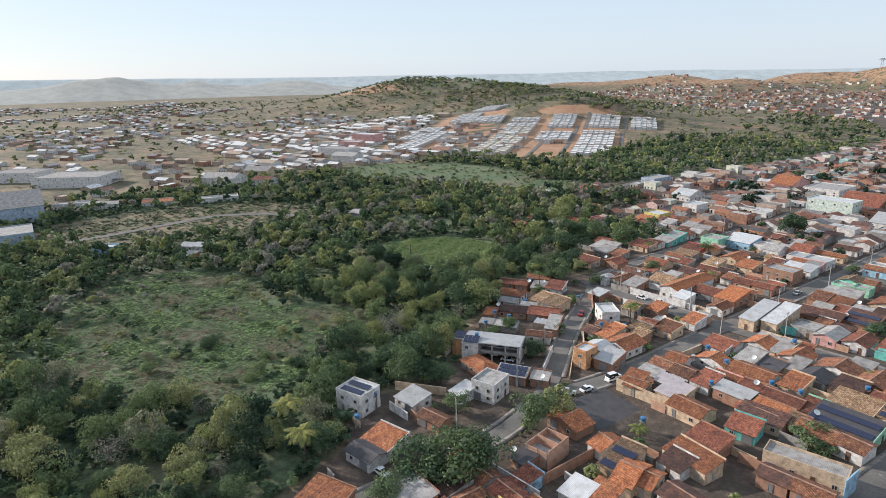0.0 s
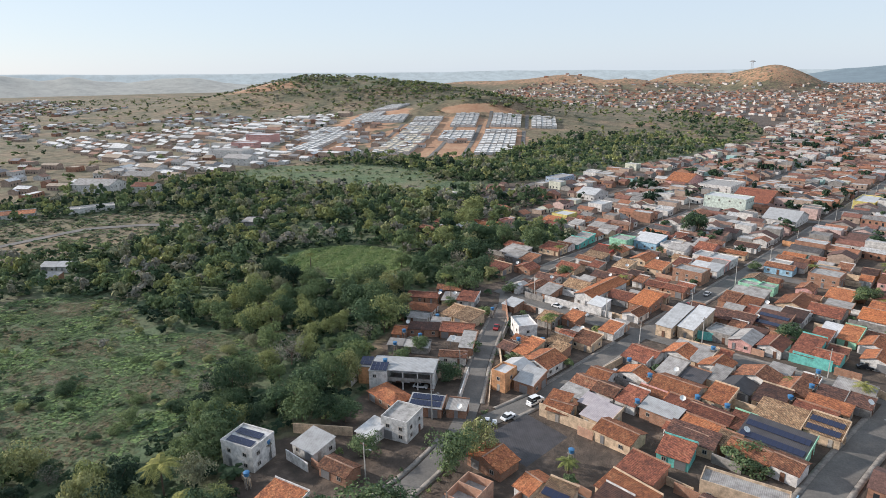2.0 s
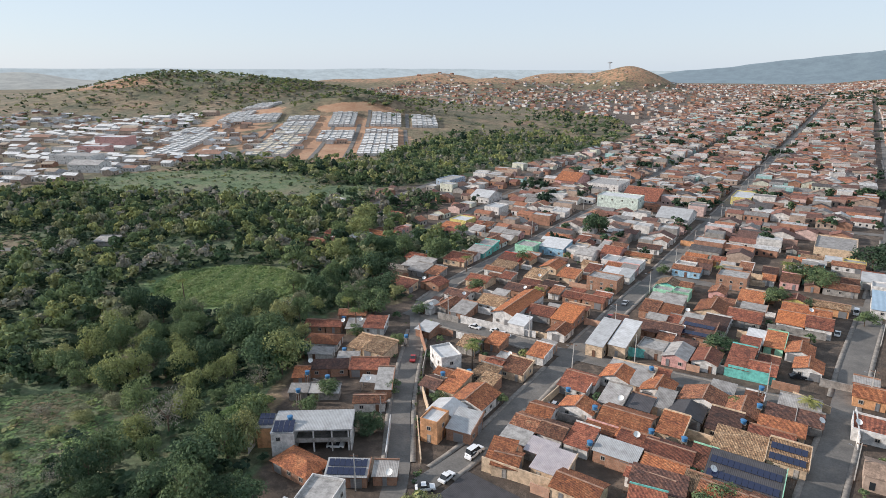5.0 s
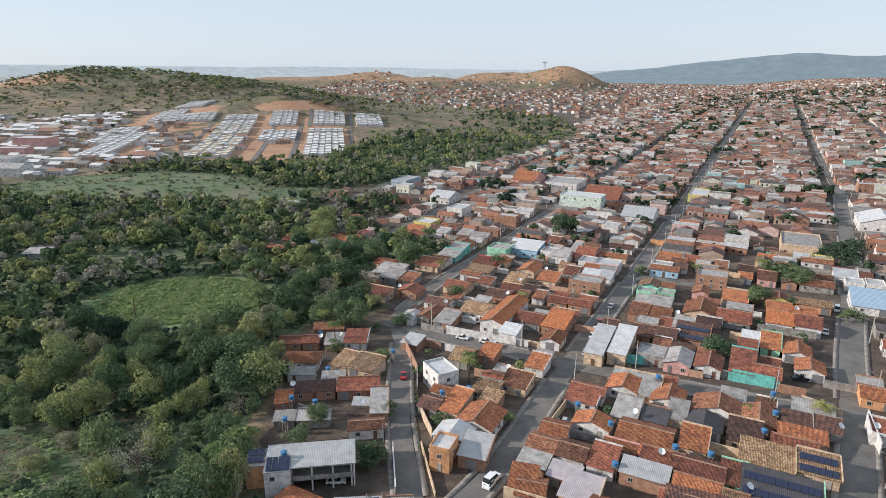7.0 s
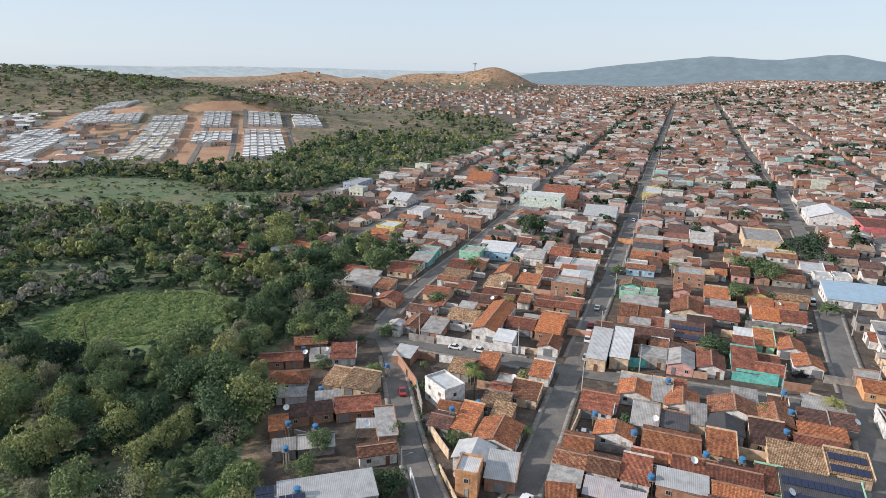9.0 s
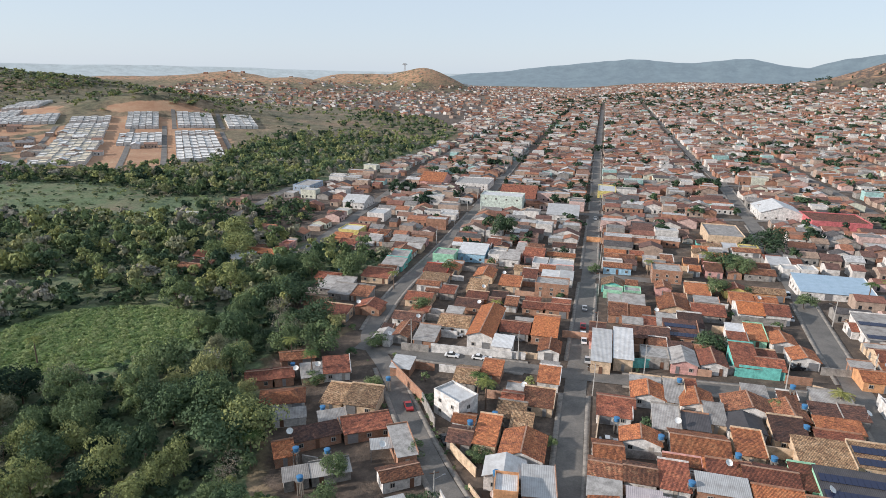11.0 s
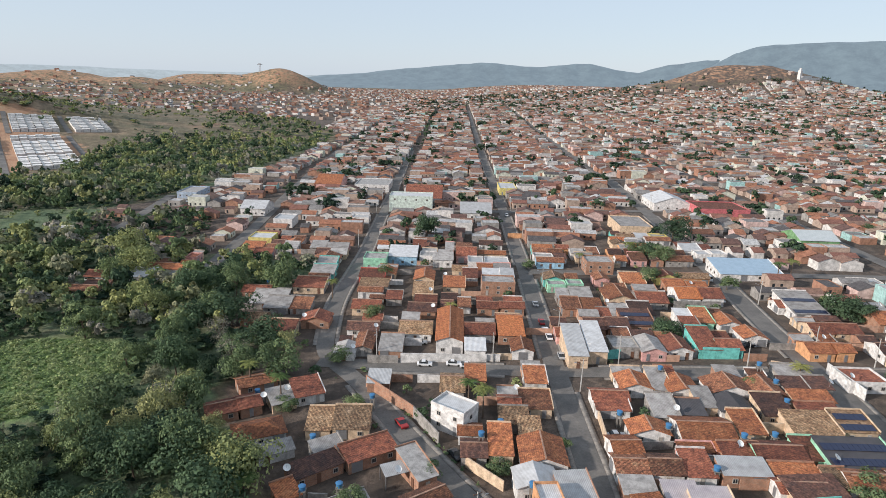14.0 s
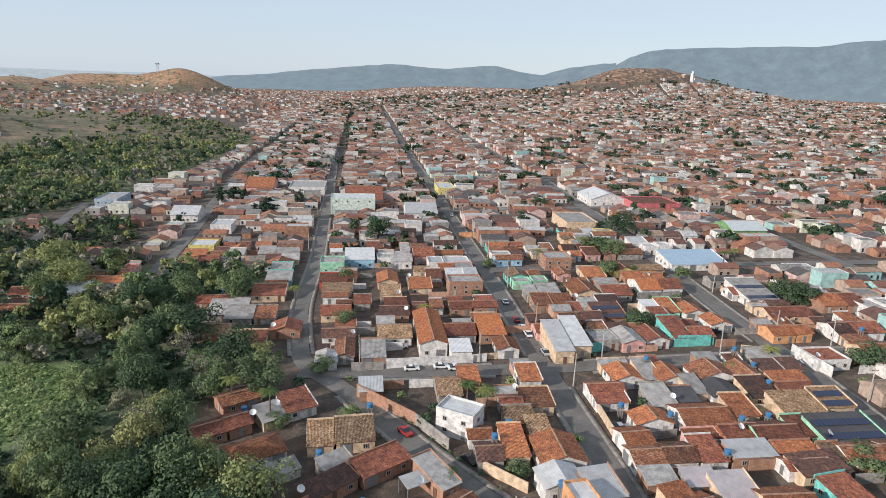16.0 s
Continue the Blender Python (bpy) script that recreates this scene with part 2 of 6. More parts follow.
def town_material(name, stops, tiled):
    """Roofs or walls of the far town, one colour an island."""
    m, t, b = nodes_of(name)
    geo = t.nodes.new("ShaderNodeNewGeometry")
    tone = t.nodes.new("ShaderNodeAttribute")
    tone.attribute_name = "tone"
    col = ramp(t, tone.outputs["Fac"], stops)
    t.nodes[-1].color_ramp.interpolation = "CONSTANT"
    col = mixed(t, "MULTIPLY", 1.0, col, ramp(t, noise_at(t, 0.6, 5.0, 0.7), [(0.32, grey(0.55)), (0.62, grey(1.1))]))
    if tiled:
        col = mixed(t, "MULTIPLY", 1.0, col, ramp(t, noise_at(t, 2.5, 5.0, 0.7), [(0.36, grey(0.6)), (0.60, grey(1.1))]))
    t.links.new(col, b.inputs["Base Color"])
    b.inputs["Roughness"].default_value = 0.9
    return m


ASPHALT = asphalt_material()
GROUND = ground_material()
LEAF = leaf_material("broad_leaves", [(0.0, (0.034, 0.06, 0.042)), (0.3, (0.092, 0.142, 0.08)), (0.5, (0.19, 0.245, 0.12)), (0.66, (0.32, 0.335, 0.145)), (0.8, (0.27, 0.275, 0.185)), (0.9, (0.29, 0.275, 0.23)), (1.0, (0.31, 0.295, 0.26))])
GRASS_LEAF = leaf_material("tall_grass_blades", [(0.0, (0.20, 0.17, 0.115)), (0.25, (0.12, 0.155, 0.085)), (0.45, (0.155, 0.225, 0.11)), (0.65, (0.25, 0.35, 0.15)), (1.0, (0.38, 0.44, 0.22))])
PALM_LEAF = leaf_material("palm_leaves", [(0.0, (0.09, 0.14, 0.05)), (1.0, (0.26, 0.26, 0.09))])
BARK = plain("bark", (0.14, 0.10, 0.075), 0.95)
FAR_ROOF = town_material("town_roofs", [(0.0, (0.36, 0.155, 0.09)), (0.16, (0.25, 0.11, 0.08)), (0.36, (0.15, 0.08, 0.065)), (0.54, (0.26, 0.15, 0.11)), (0.68, (0.24, 0.225, 0.215)), (0.78, (0.33, 0.23, 0.17)), (0.86, (0.50, 0.49, 0.48)), (0.92, (0.10, 0.09, 0.09))], True)
FAR_WALL = town_material("town_walls", [(0.0, (0.60, 0.57, 0.54)), (0.22, (0.40, 0.30, 0.24)), (0.42, (0.34, 0.18, 0.12)), (0.66, (0.30, 0.28, 0.26)), (0.84, (0.56, 0.40, 0.36)), (0.91, (0.32, 0.50, 0.48)), (0.95, (0.58, 0.58, 0.48))], False)
ESTATE_ROOF = town_material("estate_roofs", [(0.0, (0.80, 0.78, 0.75)), (0.35, (0.72, 0.69, 0.65)), (0.6, (0.48, 0.38, 0.32)), (0.75, (0.72, 0.63, 0.48)), (0.90, (0.56, 0.55, 0.54))], False)


VALLEY_ROOF = town_material("valley_roofs", [(0.0, (0.66, 0.65, 0.63)), (0.26, (0.42, 0.41, 0.40)), (0.42, (0.30, 0.17, 0.12)), (0.62, (0.38, 0.30, 0.23)), (0.76, (0.22, 0.21, 0.21)), (0.88, (0.66, 0.65, 0.64))], False)


def backdrop_material(name, colour, haze_colour, haze_glow=0.10):
    """Ridges on the horizon, the haze of distance painted on as a faint glow."""
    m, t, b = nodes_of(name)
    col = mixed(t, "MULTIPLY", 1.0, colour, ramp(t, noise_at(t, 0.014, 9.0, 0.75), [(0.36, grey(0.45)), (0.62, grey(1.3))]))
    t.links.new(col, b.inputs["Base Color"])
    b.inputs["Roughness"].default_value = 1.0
    b.inputs["Emission Color"].default_value = (*haze_colour, 1)
    b.inputs["Emission Strength"].default_value = haze_glow
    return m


# second colour is the haze tint, emitted by the ridge itself
BLUE_HAZE_RIDGE = backdrop_material("blue_haze_ridge", (0.045, 0.06, 0.06), (0.57, 0.76, 0.96), 0.155)
PALE_HAZE_RIDGE = backdrop_material("pale_haze_ridge", (0.12, 0.14, 0.15), (0.80, 0.92, 1.0), 0.22)
OLIVE_HAZE_RIDGE = backdrop_material("olive_haze_ridge", (0.12, 0.12, 0.10), (0.82, 0.87, 0.92), 0.15)


# ---- shape of the land ----
HILLS = [  # x, y, height, reach along, reach across, turn
    (-640, 610, 27, 190, 140, 40), (-600, 600, 26, 66, 34, 40),
    (-1200, 800, 72, 260, 160, 18), (-1420, 660, 14, 180, 150, 10), (-930, 830, 8, 150, 120, 20),
    (-1400, 2110, 56, 110, 120, 20), (-1560, 2000, 30, 130, 120, 20), (-1120, 2040, 46, 120, 90, 10), (-1080, 2390, 58, 120, 90, 10), (-860, 2380, 52, 110, 80, 0),
    (-705, 2330, 76, 78, 80, 0), (-600, 2330, 28, 70, 80, -20), (-1850, 1900, 40, 170, 140, 20), (-1250, 1780, 16, 170, 100, 15),
    (720, 1640, 72, 150, 110, -25), (940, 1590, 40, 160, 110, -20),
]


def smooth(a, b, v):
    v = np.clip((v - a) / (b - a), 0, 1)
    return v * v * (3 - 2 * v)


def ripple(x, y):
    """Gullies and humps on the hills."""
    r = 0.0
    for k, (a, b, p) in enumerate(((0.011, 0.006, 0.3), (-0.005, 0.013, 1.7), (0.021, -0.017, 2.9), (0.034, 0.029, 4.1), (-0.05, 0.041, 0.9))):
        r = r + np.sin(a * x + b * y + p + 1.3 * np.sin(0.004 * (k + 1) * x - 0.005 * y)) / (1 + 0.7 * k)
    return r


def height(x, y):
    x, y = np.asarray(x, float), np.asarray(y, float)
    z = 0.028 * np.clip(x, -150, 110)
    z = z + 38 * smooth(-250, 500, x) * smooth(300, 1800, y)
    up = 0.0
    for hx, hy, amp, sa, sb, turn in HILLS:
        c, s = math.cos(radians(turn)), math.sin(radians(turn))
        u, v = (x - hx) * c + (y - hy) * s, -(x - hx) * s + (y - hy) * c
        up = up + amp * np.exp(-0.5 * ((u / sa) ** 2 + (v / sb) ** 2))
    return z + up + 0.045 * np.minimum(up, 120) * ripple(x, y)


def ground_z(x, y):
    return float(height(x, y))


def mesh_of(name, verts, faces, materials, slots=None, uvs=None, attributes=()):
    """A mesh from arrays: verts n x 3, faces m x k."""
    verts, faces = np.asarray(verts, np.float32), np.asarray(faces, np.int32)
    me = bpy.data.meshes.new(name)
    n, k = faces.shape
    me.vertices.add(len(verts))
    me.vertices.foreach_set("co", verts.ravel())
    me.loops.add(n * k)
    me.loops.foreach_set("vertex_index", faces.ravel())
    me.polygons.add(n)
    me.polygons.foreach_set("loop_start", np.arange(0, n * k, k, dtype=np.int32))
    for m in materials:
        me.materials.append(m)
    if slots is not None:
        me.polygons.foreach_set("material_index", np.asarray(slots, np.int32))
    for title, kind, values in attributes:
        a = me.attributes.new(title, kind, "POINT")
        a.data.foreach_set("color" if kind == "FLOAT_COLOR" else "value", np.asarray(values, np.float32).ravel())
    if uvs is not None:
        me.uv_layers.new(name="UVMap").data.foreach_set("uv", np.asarray(uvs, np.float32).ravel())
    me.update(calc_edges=True)
    me.validate()
    return me


# ---- land cover ----
STREETS = [  # points, width
    ([(4, 1200), (4, 420), (5, 260), (5, 90), (4, 0), (4, -40), (5, -60), (1, -78)], 5.7),
    ([(-92, 900), (-72, 516), (-66, 220), (-64, 110), (-66, 50), (-62, 8), (-48, -9), (-38, -28), (-21, -56), (-7, -74), (2, -90), (7, -108), (6, -170)], 5.3),
    ([(96, 1200), (94, 503), (96, 341), (87, 159), (80, 71), (76, 28), (74, -13), (71, -42), (69, -90), (68, -170)], 6.6),
    ([(-62, 3), (-36, 0), (3, -2), (42, -2), (76, -2), (140, -3), (330, -4)], 6.2),
    ([(-127, 90), (-130, 160), (-138, 264), (-144, 364), (-150, 520)], 6.5),
    ([(-195, 130), (-203, 190), (-211, 245)], 6.0),
    ([(4, 88), (80, 84), (330, 90)], 6.0), ([(-66, 205), (4, 205), (92, 208), (400, 212)], 6.0),
    ([(-144, 330), (-70, 325), (95, 325), (420, 330)], 6.0), ([(-150, 450), (4, 445), (95, 445), (430, 448)], 6.0),
    ([(168, 900), (166, 300), (160, -160)], 7.0), ([(248, 900), (246, 300), (242, -160)], 7.0),
    ([(-298, -205), (-304, -155), (-311, -114), (-318, -78), (-300, -46), (-262, -22), (-236, -14)], 6.0),
]


def segment_distance(x, y, points):
    best = np.full(np.shape(x), 1e9)
    for (ax, ay), (bx, by) in zip(points, points[1:]):
        dx, dy = bx - ax, by - ay
        f = np.clip(((x - ax) * dx + (y - ay) * dy) / (dx * dx + dy * dy), 0, 1)
        best = np.minimum(best, np.hypot(x - ax - f * dx, y - ay - f * dy))
    return best


def west_edge(y):
    """The x at which the town ends and the wood begins."""
    return np.interp(y, [-400, -160, -146, -134, -126, -112, -90, -66, -40, -25, -10, 3, 12, 28, 50, 64, 98, 112, 128, 200, 250, 360, 600, 700, 900, 1300], [-2, -3, -8, -18, -36, -28, -30, -56, -66, -78, -84, -72, -68, -98, -106, -80, -80, -126, -222, -228, -200, -187, -170, -185, -270, -700])


def oval(x, y, cx, cy, rx, ry, turn=0):
    c, s = math.cos(radians(turn)), math.sin(radians(turn))
    u, v = (x - cx) * c + (y - cy) * s, -(x - cx) * s + (y - cy) * c
    return np.hypot(u / rx, v / ry)


def meadow(x, y):
    """1 on open grass, 0 in the wood."""
    m = np.zeros(np.shape(x))
    for cx, cy, rx, ry, turn in ((-146, -10, 34, 28, 20), (-372, 138, 100, 62, 25), (-118, -150, 70, 40, 8), (-168, -142, 42, 34, 40), (-262, 160, 60, 30, 30), (-98, -112, 30, 20, 30), (-205, 20, 22, 12, 20)):
        m = np.maximum(m, 1 - smooth(0.75, 1.1, oval(x, y, cx, cy, rx, ry, turn)))
    return m


def estate(x, y):
    """Below 1 inside the cleared slope of the new estate."""
    return np.minimum(np.minimum(oval(x, y, -478, 400, 172, 112, 127), oval(x, y, -600, 300, 130, 55, 127)), oval(x, y, -700, 460, 150, 60, 127))


def built_up(x, y):
    """1 in the town, the estate and the streets west of the wood."""
    east = smooth(-6, 6, x - west_edge(y))
    return east * (1 - smooth(2100, 2600, y)) * smooth(-900, -700, x + 0 * y)


def wooded(x, y):
    """How thick the trees stand, 0 to 1."""
    x, y = np.asarray(x, float), np.asarray(y, float)
    w = smooth(4, -10, x - west_edge(y)) * smooth(-470, -390, x - 0.3 * np.maximum(y - 250, 0)) * smooth(600, 520, y)
    w = w * (1 - 0.97 * meadow(x, y))
    w = w * smooth(90, 120, np.abs(x + 520) + np.maximum(0, 300 - y) * 0.5)
    w = w * (1 - smooth(1.15, 0.9, oval(x, y, -316, -104, 88, 52, 78)))
    w = w * smooth(0.95, 1.1, estate(x, y))
    w = np.maximum(w, 0.75 * smooth(1.1, 0.9, oval(x, y, -186, 154, 32, 38, -12)))  # scrub on the vacant plot
    return np.clip(w, 0, 1)


def terrain():
    u = np.linspace(-1, 1, 321)
    step = 800 * u + 3900 * u ** 3
    X, Y = np.meshgrid(step - 60, step + 120)
    x, y = X.ravel(), Y.ravel()
    z = height(x, y)
    n = len(u)
    i = np.arange(n * n).reshape(n, n)
    faces = np.stack([i[:-1, :-1], i[:-1, 1:], i[1:, 1:], i[1:, :-1]], -1).reshape(-1, 4)
    green = np.maximum(wooded(x, y), meadow(x, y)) * 0.9
    green = np.maximum(green, 0.42 * smooth(25, 60, z) * (x < -600) * (y < 1400))
    red = 0.64 * smooth(1.02, 0.85, estate(x, y))
    red = np.maximum(red, 0.62 * smooth(1.1, 0.8, oval(x, y, -575, 560, 75, 16, 40)))
    red = np.maximum(red, 0.68 * smooth(1.15, 0.7, oval(x, y, 700, 1630, 230, 110, -25)))
    red = np.maximum(red, 0.50 * smooth(1.1, 0.6, oval(x, y, -1330, 620, 160, 60, 15)))
    red = np.maximum(red, 0.44 * smooth(10, 30, z) * (y > 1800) * (x < -300))
    green = np.maximum(green, 0.36 * smooth(12, 40, z) * (y > 1700) * (x < -300))
    town = 0.9 * built_up(x, y) * (1 - smooth(900, 1700, y) * 0.5)
    green = np.maximum(green, 0.34 * smooth(1.15, 0.9, oval(x, y, -316, -104, 88, 50, 78)))
    lush = np.maximum(smooth(1.12, 0.8, oval(x, y, -146, -10, 34, 28, 20)), np.where(x < -280, 0.12, 0.05) * meadow(x, y))
    land = np.stack([green, red, town, lush], -1)
    me = mesh_of("ground", np.stack([x, y, z], -1), faces, [GROUND], attributes=[("land", "FLOAT_COLOR", land)])
    me.polygons.foreach_set("use_smooth", np.ones(len(me.polygons), bool))
    ob = new("ground", me)
    return tagged(ob, "uneven dry ground with grass, red earth and hills", "ground", kind="structure")


terrain()


def ridge(name, crest, material, foot, label, sink=0):
    """A mountain ridge on the horizon: foot, shoulder, crest and back slope, broken by spurs."""
    c = np.array(crest, float) - np.array([0, 0, sink])
    s = np.linspace(0, len(c) - 1, 40 * (len(c) - 1) + 1)
    k = np.arange(len(c))
    p = np.stack([np.interp(s, k, c[:, j]) for j in range(3)], -1)
    for _ in range(24):
        p[1:-1] = (p[:-2] + 2 * p[1:-1] + p[2:]) / 4
    jag = 1.6 * np.sin(s * 4.1) + 0.9 * np.sin(s * 9.7 + 1)
    out = p[:, :2] / np.linalg.norm(p[:, :2], axis=1)[:, None]
    rows = []
    for share, rise in ((-1.0, -0.15), (-0.7, 0.18), (-0.42, 0.46), (-0.2, 0.76), (-0.07, 0.95), (0.0, 1.0), (0.5, 0.4)):
        wave = 1 + 0.05 * np.sin(s * 1.7 + 2 + 3 * share)
        xy = p[:, :2] + out * (share * foot * (wave if share else 1))[:, None] if share else p[:, :2]
        bump = 0.0 if rise in (1.0, -0.15) else 0.03 * p[:, 2] * (1 - 0.8 * (rise > 0.9)) * (np.sin(s * 3.3 + 9 * share) + np.sin(s * 6.1 + 5 * share))
        rows.append(np.column_stack([xy, p[:, 2] * rise + bump + (jag if rise == 1.0 else 0) + (-8 if rise < 0 else 0)]))
    v = np.stack(rows, 1).reshape(-1, 3)
    i = np.arange(len(v)).reshape(len(s), len(rows))
    f = np.stack([i[:-1, :-1], i[:-1, 1:], i[1:, 1:], i[1:, :-1]], -1).reshape(-1, 4)
    me = mesh_of(name, v, f, [material])
    me.polygons.foreach_set("use_smooth", np.ones(len(me.polygons), bool))
    tagged(new(name, me), label, "hills", kind="structure")


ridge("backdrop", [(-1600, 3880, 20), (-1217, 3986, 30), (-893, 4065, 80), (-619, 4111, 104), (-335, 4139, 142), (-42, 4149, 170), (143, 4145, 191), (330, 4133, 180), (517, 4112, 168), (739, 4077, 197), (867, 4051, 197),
       (1032, 4012, 159), (1140, 3983, 152), (1311, 3930, 203), (1478, 3871, 229), (1580, 3830, 240)], BLUE_HAZE_RIDGE, 500, "wooded mountain ridge with blue haze glow on the horizon", 18)
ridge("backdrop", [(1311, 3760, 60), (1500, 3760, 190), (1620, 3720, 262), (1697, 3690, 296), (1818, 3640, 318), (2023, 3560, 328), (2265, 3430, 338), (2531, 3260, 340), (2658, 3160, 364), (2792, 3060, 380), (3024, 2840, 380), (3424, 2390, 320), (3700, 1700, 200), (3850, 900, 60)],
      BLUE_HAZE_RIDGE, 650, "long wooded mountain ridge with blue haze glow on the horizon", 10)
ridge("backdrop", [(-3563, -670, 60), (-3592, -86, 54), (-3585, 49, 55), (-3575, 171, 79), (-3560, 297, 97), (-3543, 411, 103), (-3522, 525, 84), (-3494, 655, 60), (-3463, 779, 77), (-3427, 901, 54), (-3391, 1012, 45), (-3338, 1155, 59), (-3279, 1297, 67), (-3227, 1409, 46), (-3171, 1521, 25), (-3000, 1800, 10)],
      OLIVE_HAZE_RIDGE, 450, "low olive hills with pale haze glow on the horizon")
ridge("backdrop", [(-4479, -900, 112), (-4491, -50, 105), (-4369, 866, 90), (-3984, 1908, 80), (-3220, 2982, 73), (-2851, 3328, 76), (-2500, 3637, 76), (-2154, 3875, 68), (-1272, 4242, 62), (-600, 4380, 50)], PALE_HAZE_RIDGE, 300, "flat-topped upland with pale haze glow on the horizon")


def resampled(points, step):
    out = []
    for (ax, ay), (bx, by) in zip(points, points[1:]):
        n = max(1, int(math.hypot(bx - ax, by - ay) / step))
        out += [(ax + (bx - ax) * k / n, ay + (by - ay) * k / n) for k in range(n)]
    out.append(points[-1])
    p = np.array(out)
    for _ in range(3):
        p[1:-1] = (p[:-2] + 2 * p[1:-1] + p[2:]) / 4
    return p


def ribbon(points, left, right, lift, thick=0.0):
    """A strip along a line between two offsets to its left, that follows the ground; with edges when thick."""
    p = resampled(points, 5.0)
    d = np.gradient(p, axis=0)
    d /= np.linalg.norm(d, axis=1)[:, None]
    side = np.stack([-d[:, 1], d[:, 0]], -1)
    a, b = p + side * left, p + side * right
    za, zb = height(a[:, 0], a[:, 1]) + lift, height(b[:, 0], b[:, 1]) + lift
    rows = [np.column_stack([a, za]), np.column_stack([b, zb])]
    if thick:
        rows = [np.column_stack([a, za - thick]), *rows, np.column_stack([b, zb - thick])]
    n, k = len(p), len(rows)
    v = np.stack(rows, 1).reshape(-1, 3)
    i = np.arange(n * k).reshape(n, k)
    f = np.stack([i[:-1, :-1], i[:-1, 1:], i[1:, 1:], i[1:, :-1]], -1).reshape(-1, 4)
    return v, f


for number, (points, width) in enumerate(STREETS):
    lift = 0.10 + 0.012 * number
    v, f = ribbon(points, -width / 2, width / 2, lift)
    tagged(new("road", mesh_of("road", v, f, [ASPHALT])), "worn dusty asphalt street with patched surface", "road", kind="structure")
    if number in (0, 1, 2, 3):
        for s in (-1, 1):
            clear = []
            for q in resampled(points, 6.0):
                own = [segment_distance(q[0], q[1], pts) for k, (pts, wd) in enumerate(STREETS) if k != number]
                clear.append(min(own) > 7.5 and q[1] < 520)
            run = []
            for q, ok in zip(list(map(tuple, resampled(points, 6.0))) + [None], clear + [False]):
                if ok:
                    run.append(q)
                elif len(run) > 2:
                    v, f = ribbon(run, s * (width / 2), s * (width / 2 + 1.25), lift + 0.13, 0.5)
                    tagged(new("pavement", mesh_of("pavement", v, f, [CONCRETE])), "raised cracked concrete pavement beside a street", "pavement", kind="structure")
                    run = []
                else:
                    run = []


# ---- houses ----
def part(name, me, parent, label=""):
    ob = new(name, me)
    ob.parent = parent
    if label:
        ob["label"] = label
    return ob


def poly_mesh(name, faces, material, flat_uv=False):
    """A mesh from faces given as corner lists; each face is unwrapped in metres, across and up its slope."""
    me = bpy.data.meshes.new(name)
    verts, polys, uvs = [], [], []
    for f in faces:
        polys.append(list(range(len(verts), len(verts) + len(f))))
        verts += f
        a, b, c = Vector(f[0]), Vector(f[1]), Vector(f[2])
        nrm = (b - a).cross(c - a)
        nrm = nrm.normalized() if nrm.length > 1e-9 else Vector((0, 0, 1))
        u = Vector((0, 0, 1)).cross(nrm)
        u = u.normalized() if u.length > 1e-3 else Vector((1, 0, 0))
        w = nrm.cross(u)
        uvs += [(Vector(p).dot(u), Vector(p).dot(w)) for p in f]
    me.from_pydata(verts, [], polys)
    me.materials.append(material)
    layer = me.uv_layers.new(name="UVMap")
    layer.data.foreach_set("uv", np.array(uvs, np.float32).ravel())
    me.update()
    return me


def box(x0, y0, z0, x1, y1, z1):
    p = [(x0, y0, z0), (x1, y0, z0), (x1, y1, z0), (x0, y1, z0), (x0, y0, z1), (x1, y0, z1), (x1, y1, z1), (x0, y1, z1)]
    return [[p[k] for k in q] for q in ((0, 1, 5, 4), (1, 2, 6, 5), (2, 3, 7, 6), (3, 0, 4, 7), (4, 5, 6, 7), (3, 2, 1, 0))]


def slab_of(top, thick):
    """A sheet of that thickness under the top corners."""
    low = [(x, y, z - thick) for x, y, z in top]
    n = len(top)
    return [top, low[::-1]] + [[top[k], low[k], low[(k + 1) % n], top[(k + 1) % n]] for k in range(n)]


WORDS = {"o": "orange clay tile", "bo": "bright orange clay tile", "r": "red-brown clay tile", "ro": "mottled clay tile", "rt": "half-worn clay tile", "d": "dark aged tile", "t": "tan mortared tile",
         "g": "grey fibre-cement", "k": "black sheet", "w": "white metal", "b": "pale blue metal", "l": "lilac-grey sheet", "mw": "milky metal", "c": "concrete slab"}
PLAIN = {"white": "white", "cream": "cream", "pink": "pink", "teal": "turquoise", "mint": "mint green", "blue": "light blue", "bluegrey": "blue-grey", "grey": "bare cement", "yellow": "yellow", "orange": "apricot",
         "red": "red", "redpink": "coral red", "green": "leaf green", "mintwhite": "pale mint", "brick": "bare brick", "brickpink": "pale bare brick", "none": "open"}
PLACED = []
rng = random.Random(7)
PANE = poly_mesh("pane", box(-0.42, -0.02, -0.42, 0.42, 0.02, 0.42), GLASS)
FRAME = poly_mesh("window_frame", box(-0.55, -0.05, 0.42, 0.55, 0.05, 0.55) + box(-0.55, -0.05, -0.55, 0.55, 0.05, -0.42) + box(-0.55, -0.05, -0.42, -0.42, 0.05, 0.42) + box(0.42, -0.05, -0.42, 0.55, 0.05, 0.42) + box(-0.03, -0.035, -0.42, 0.03, 0.035, 0.42), TRIM)


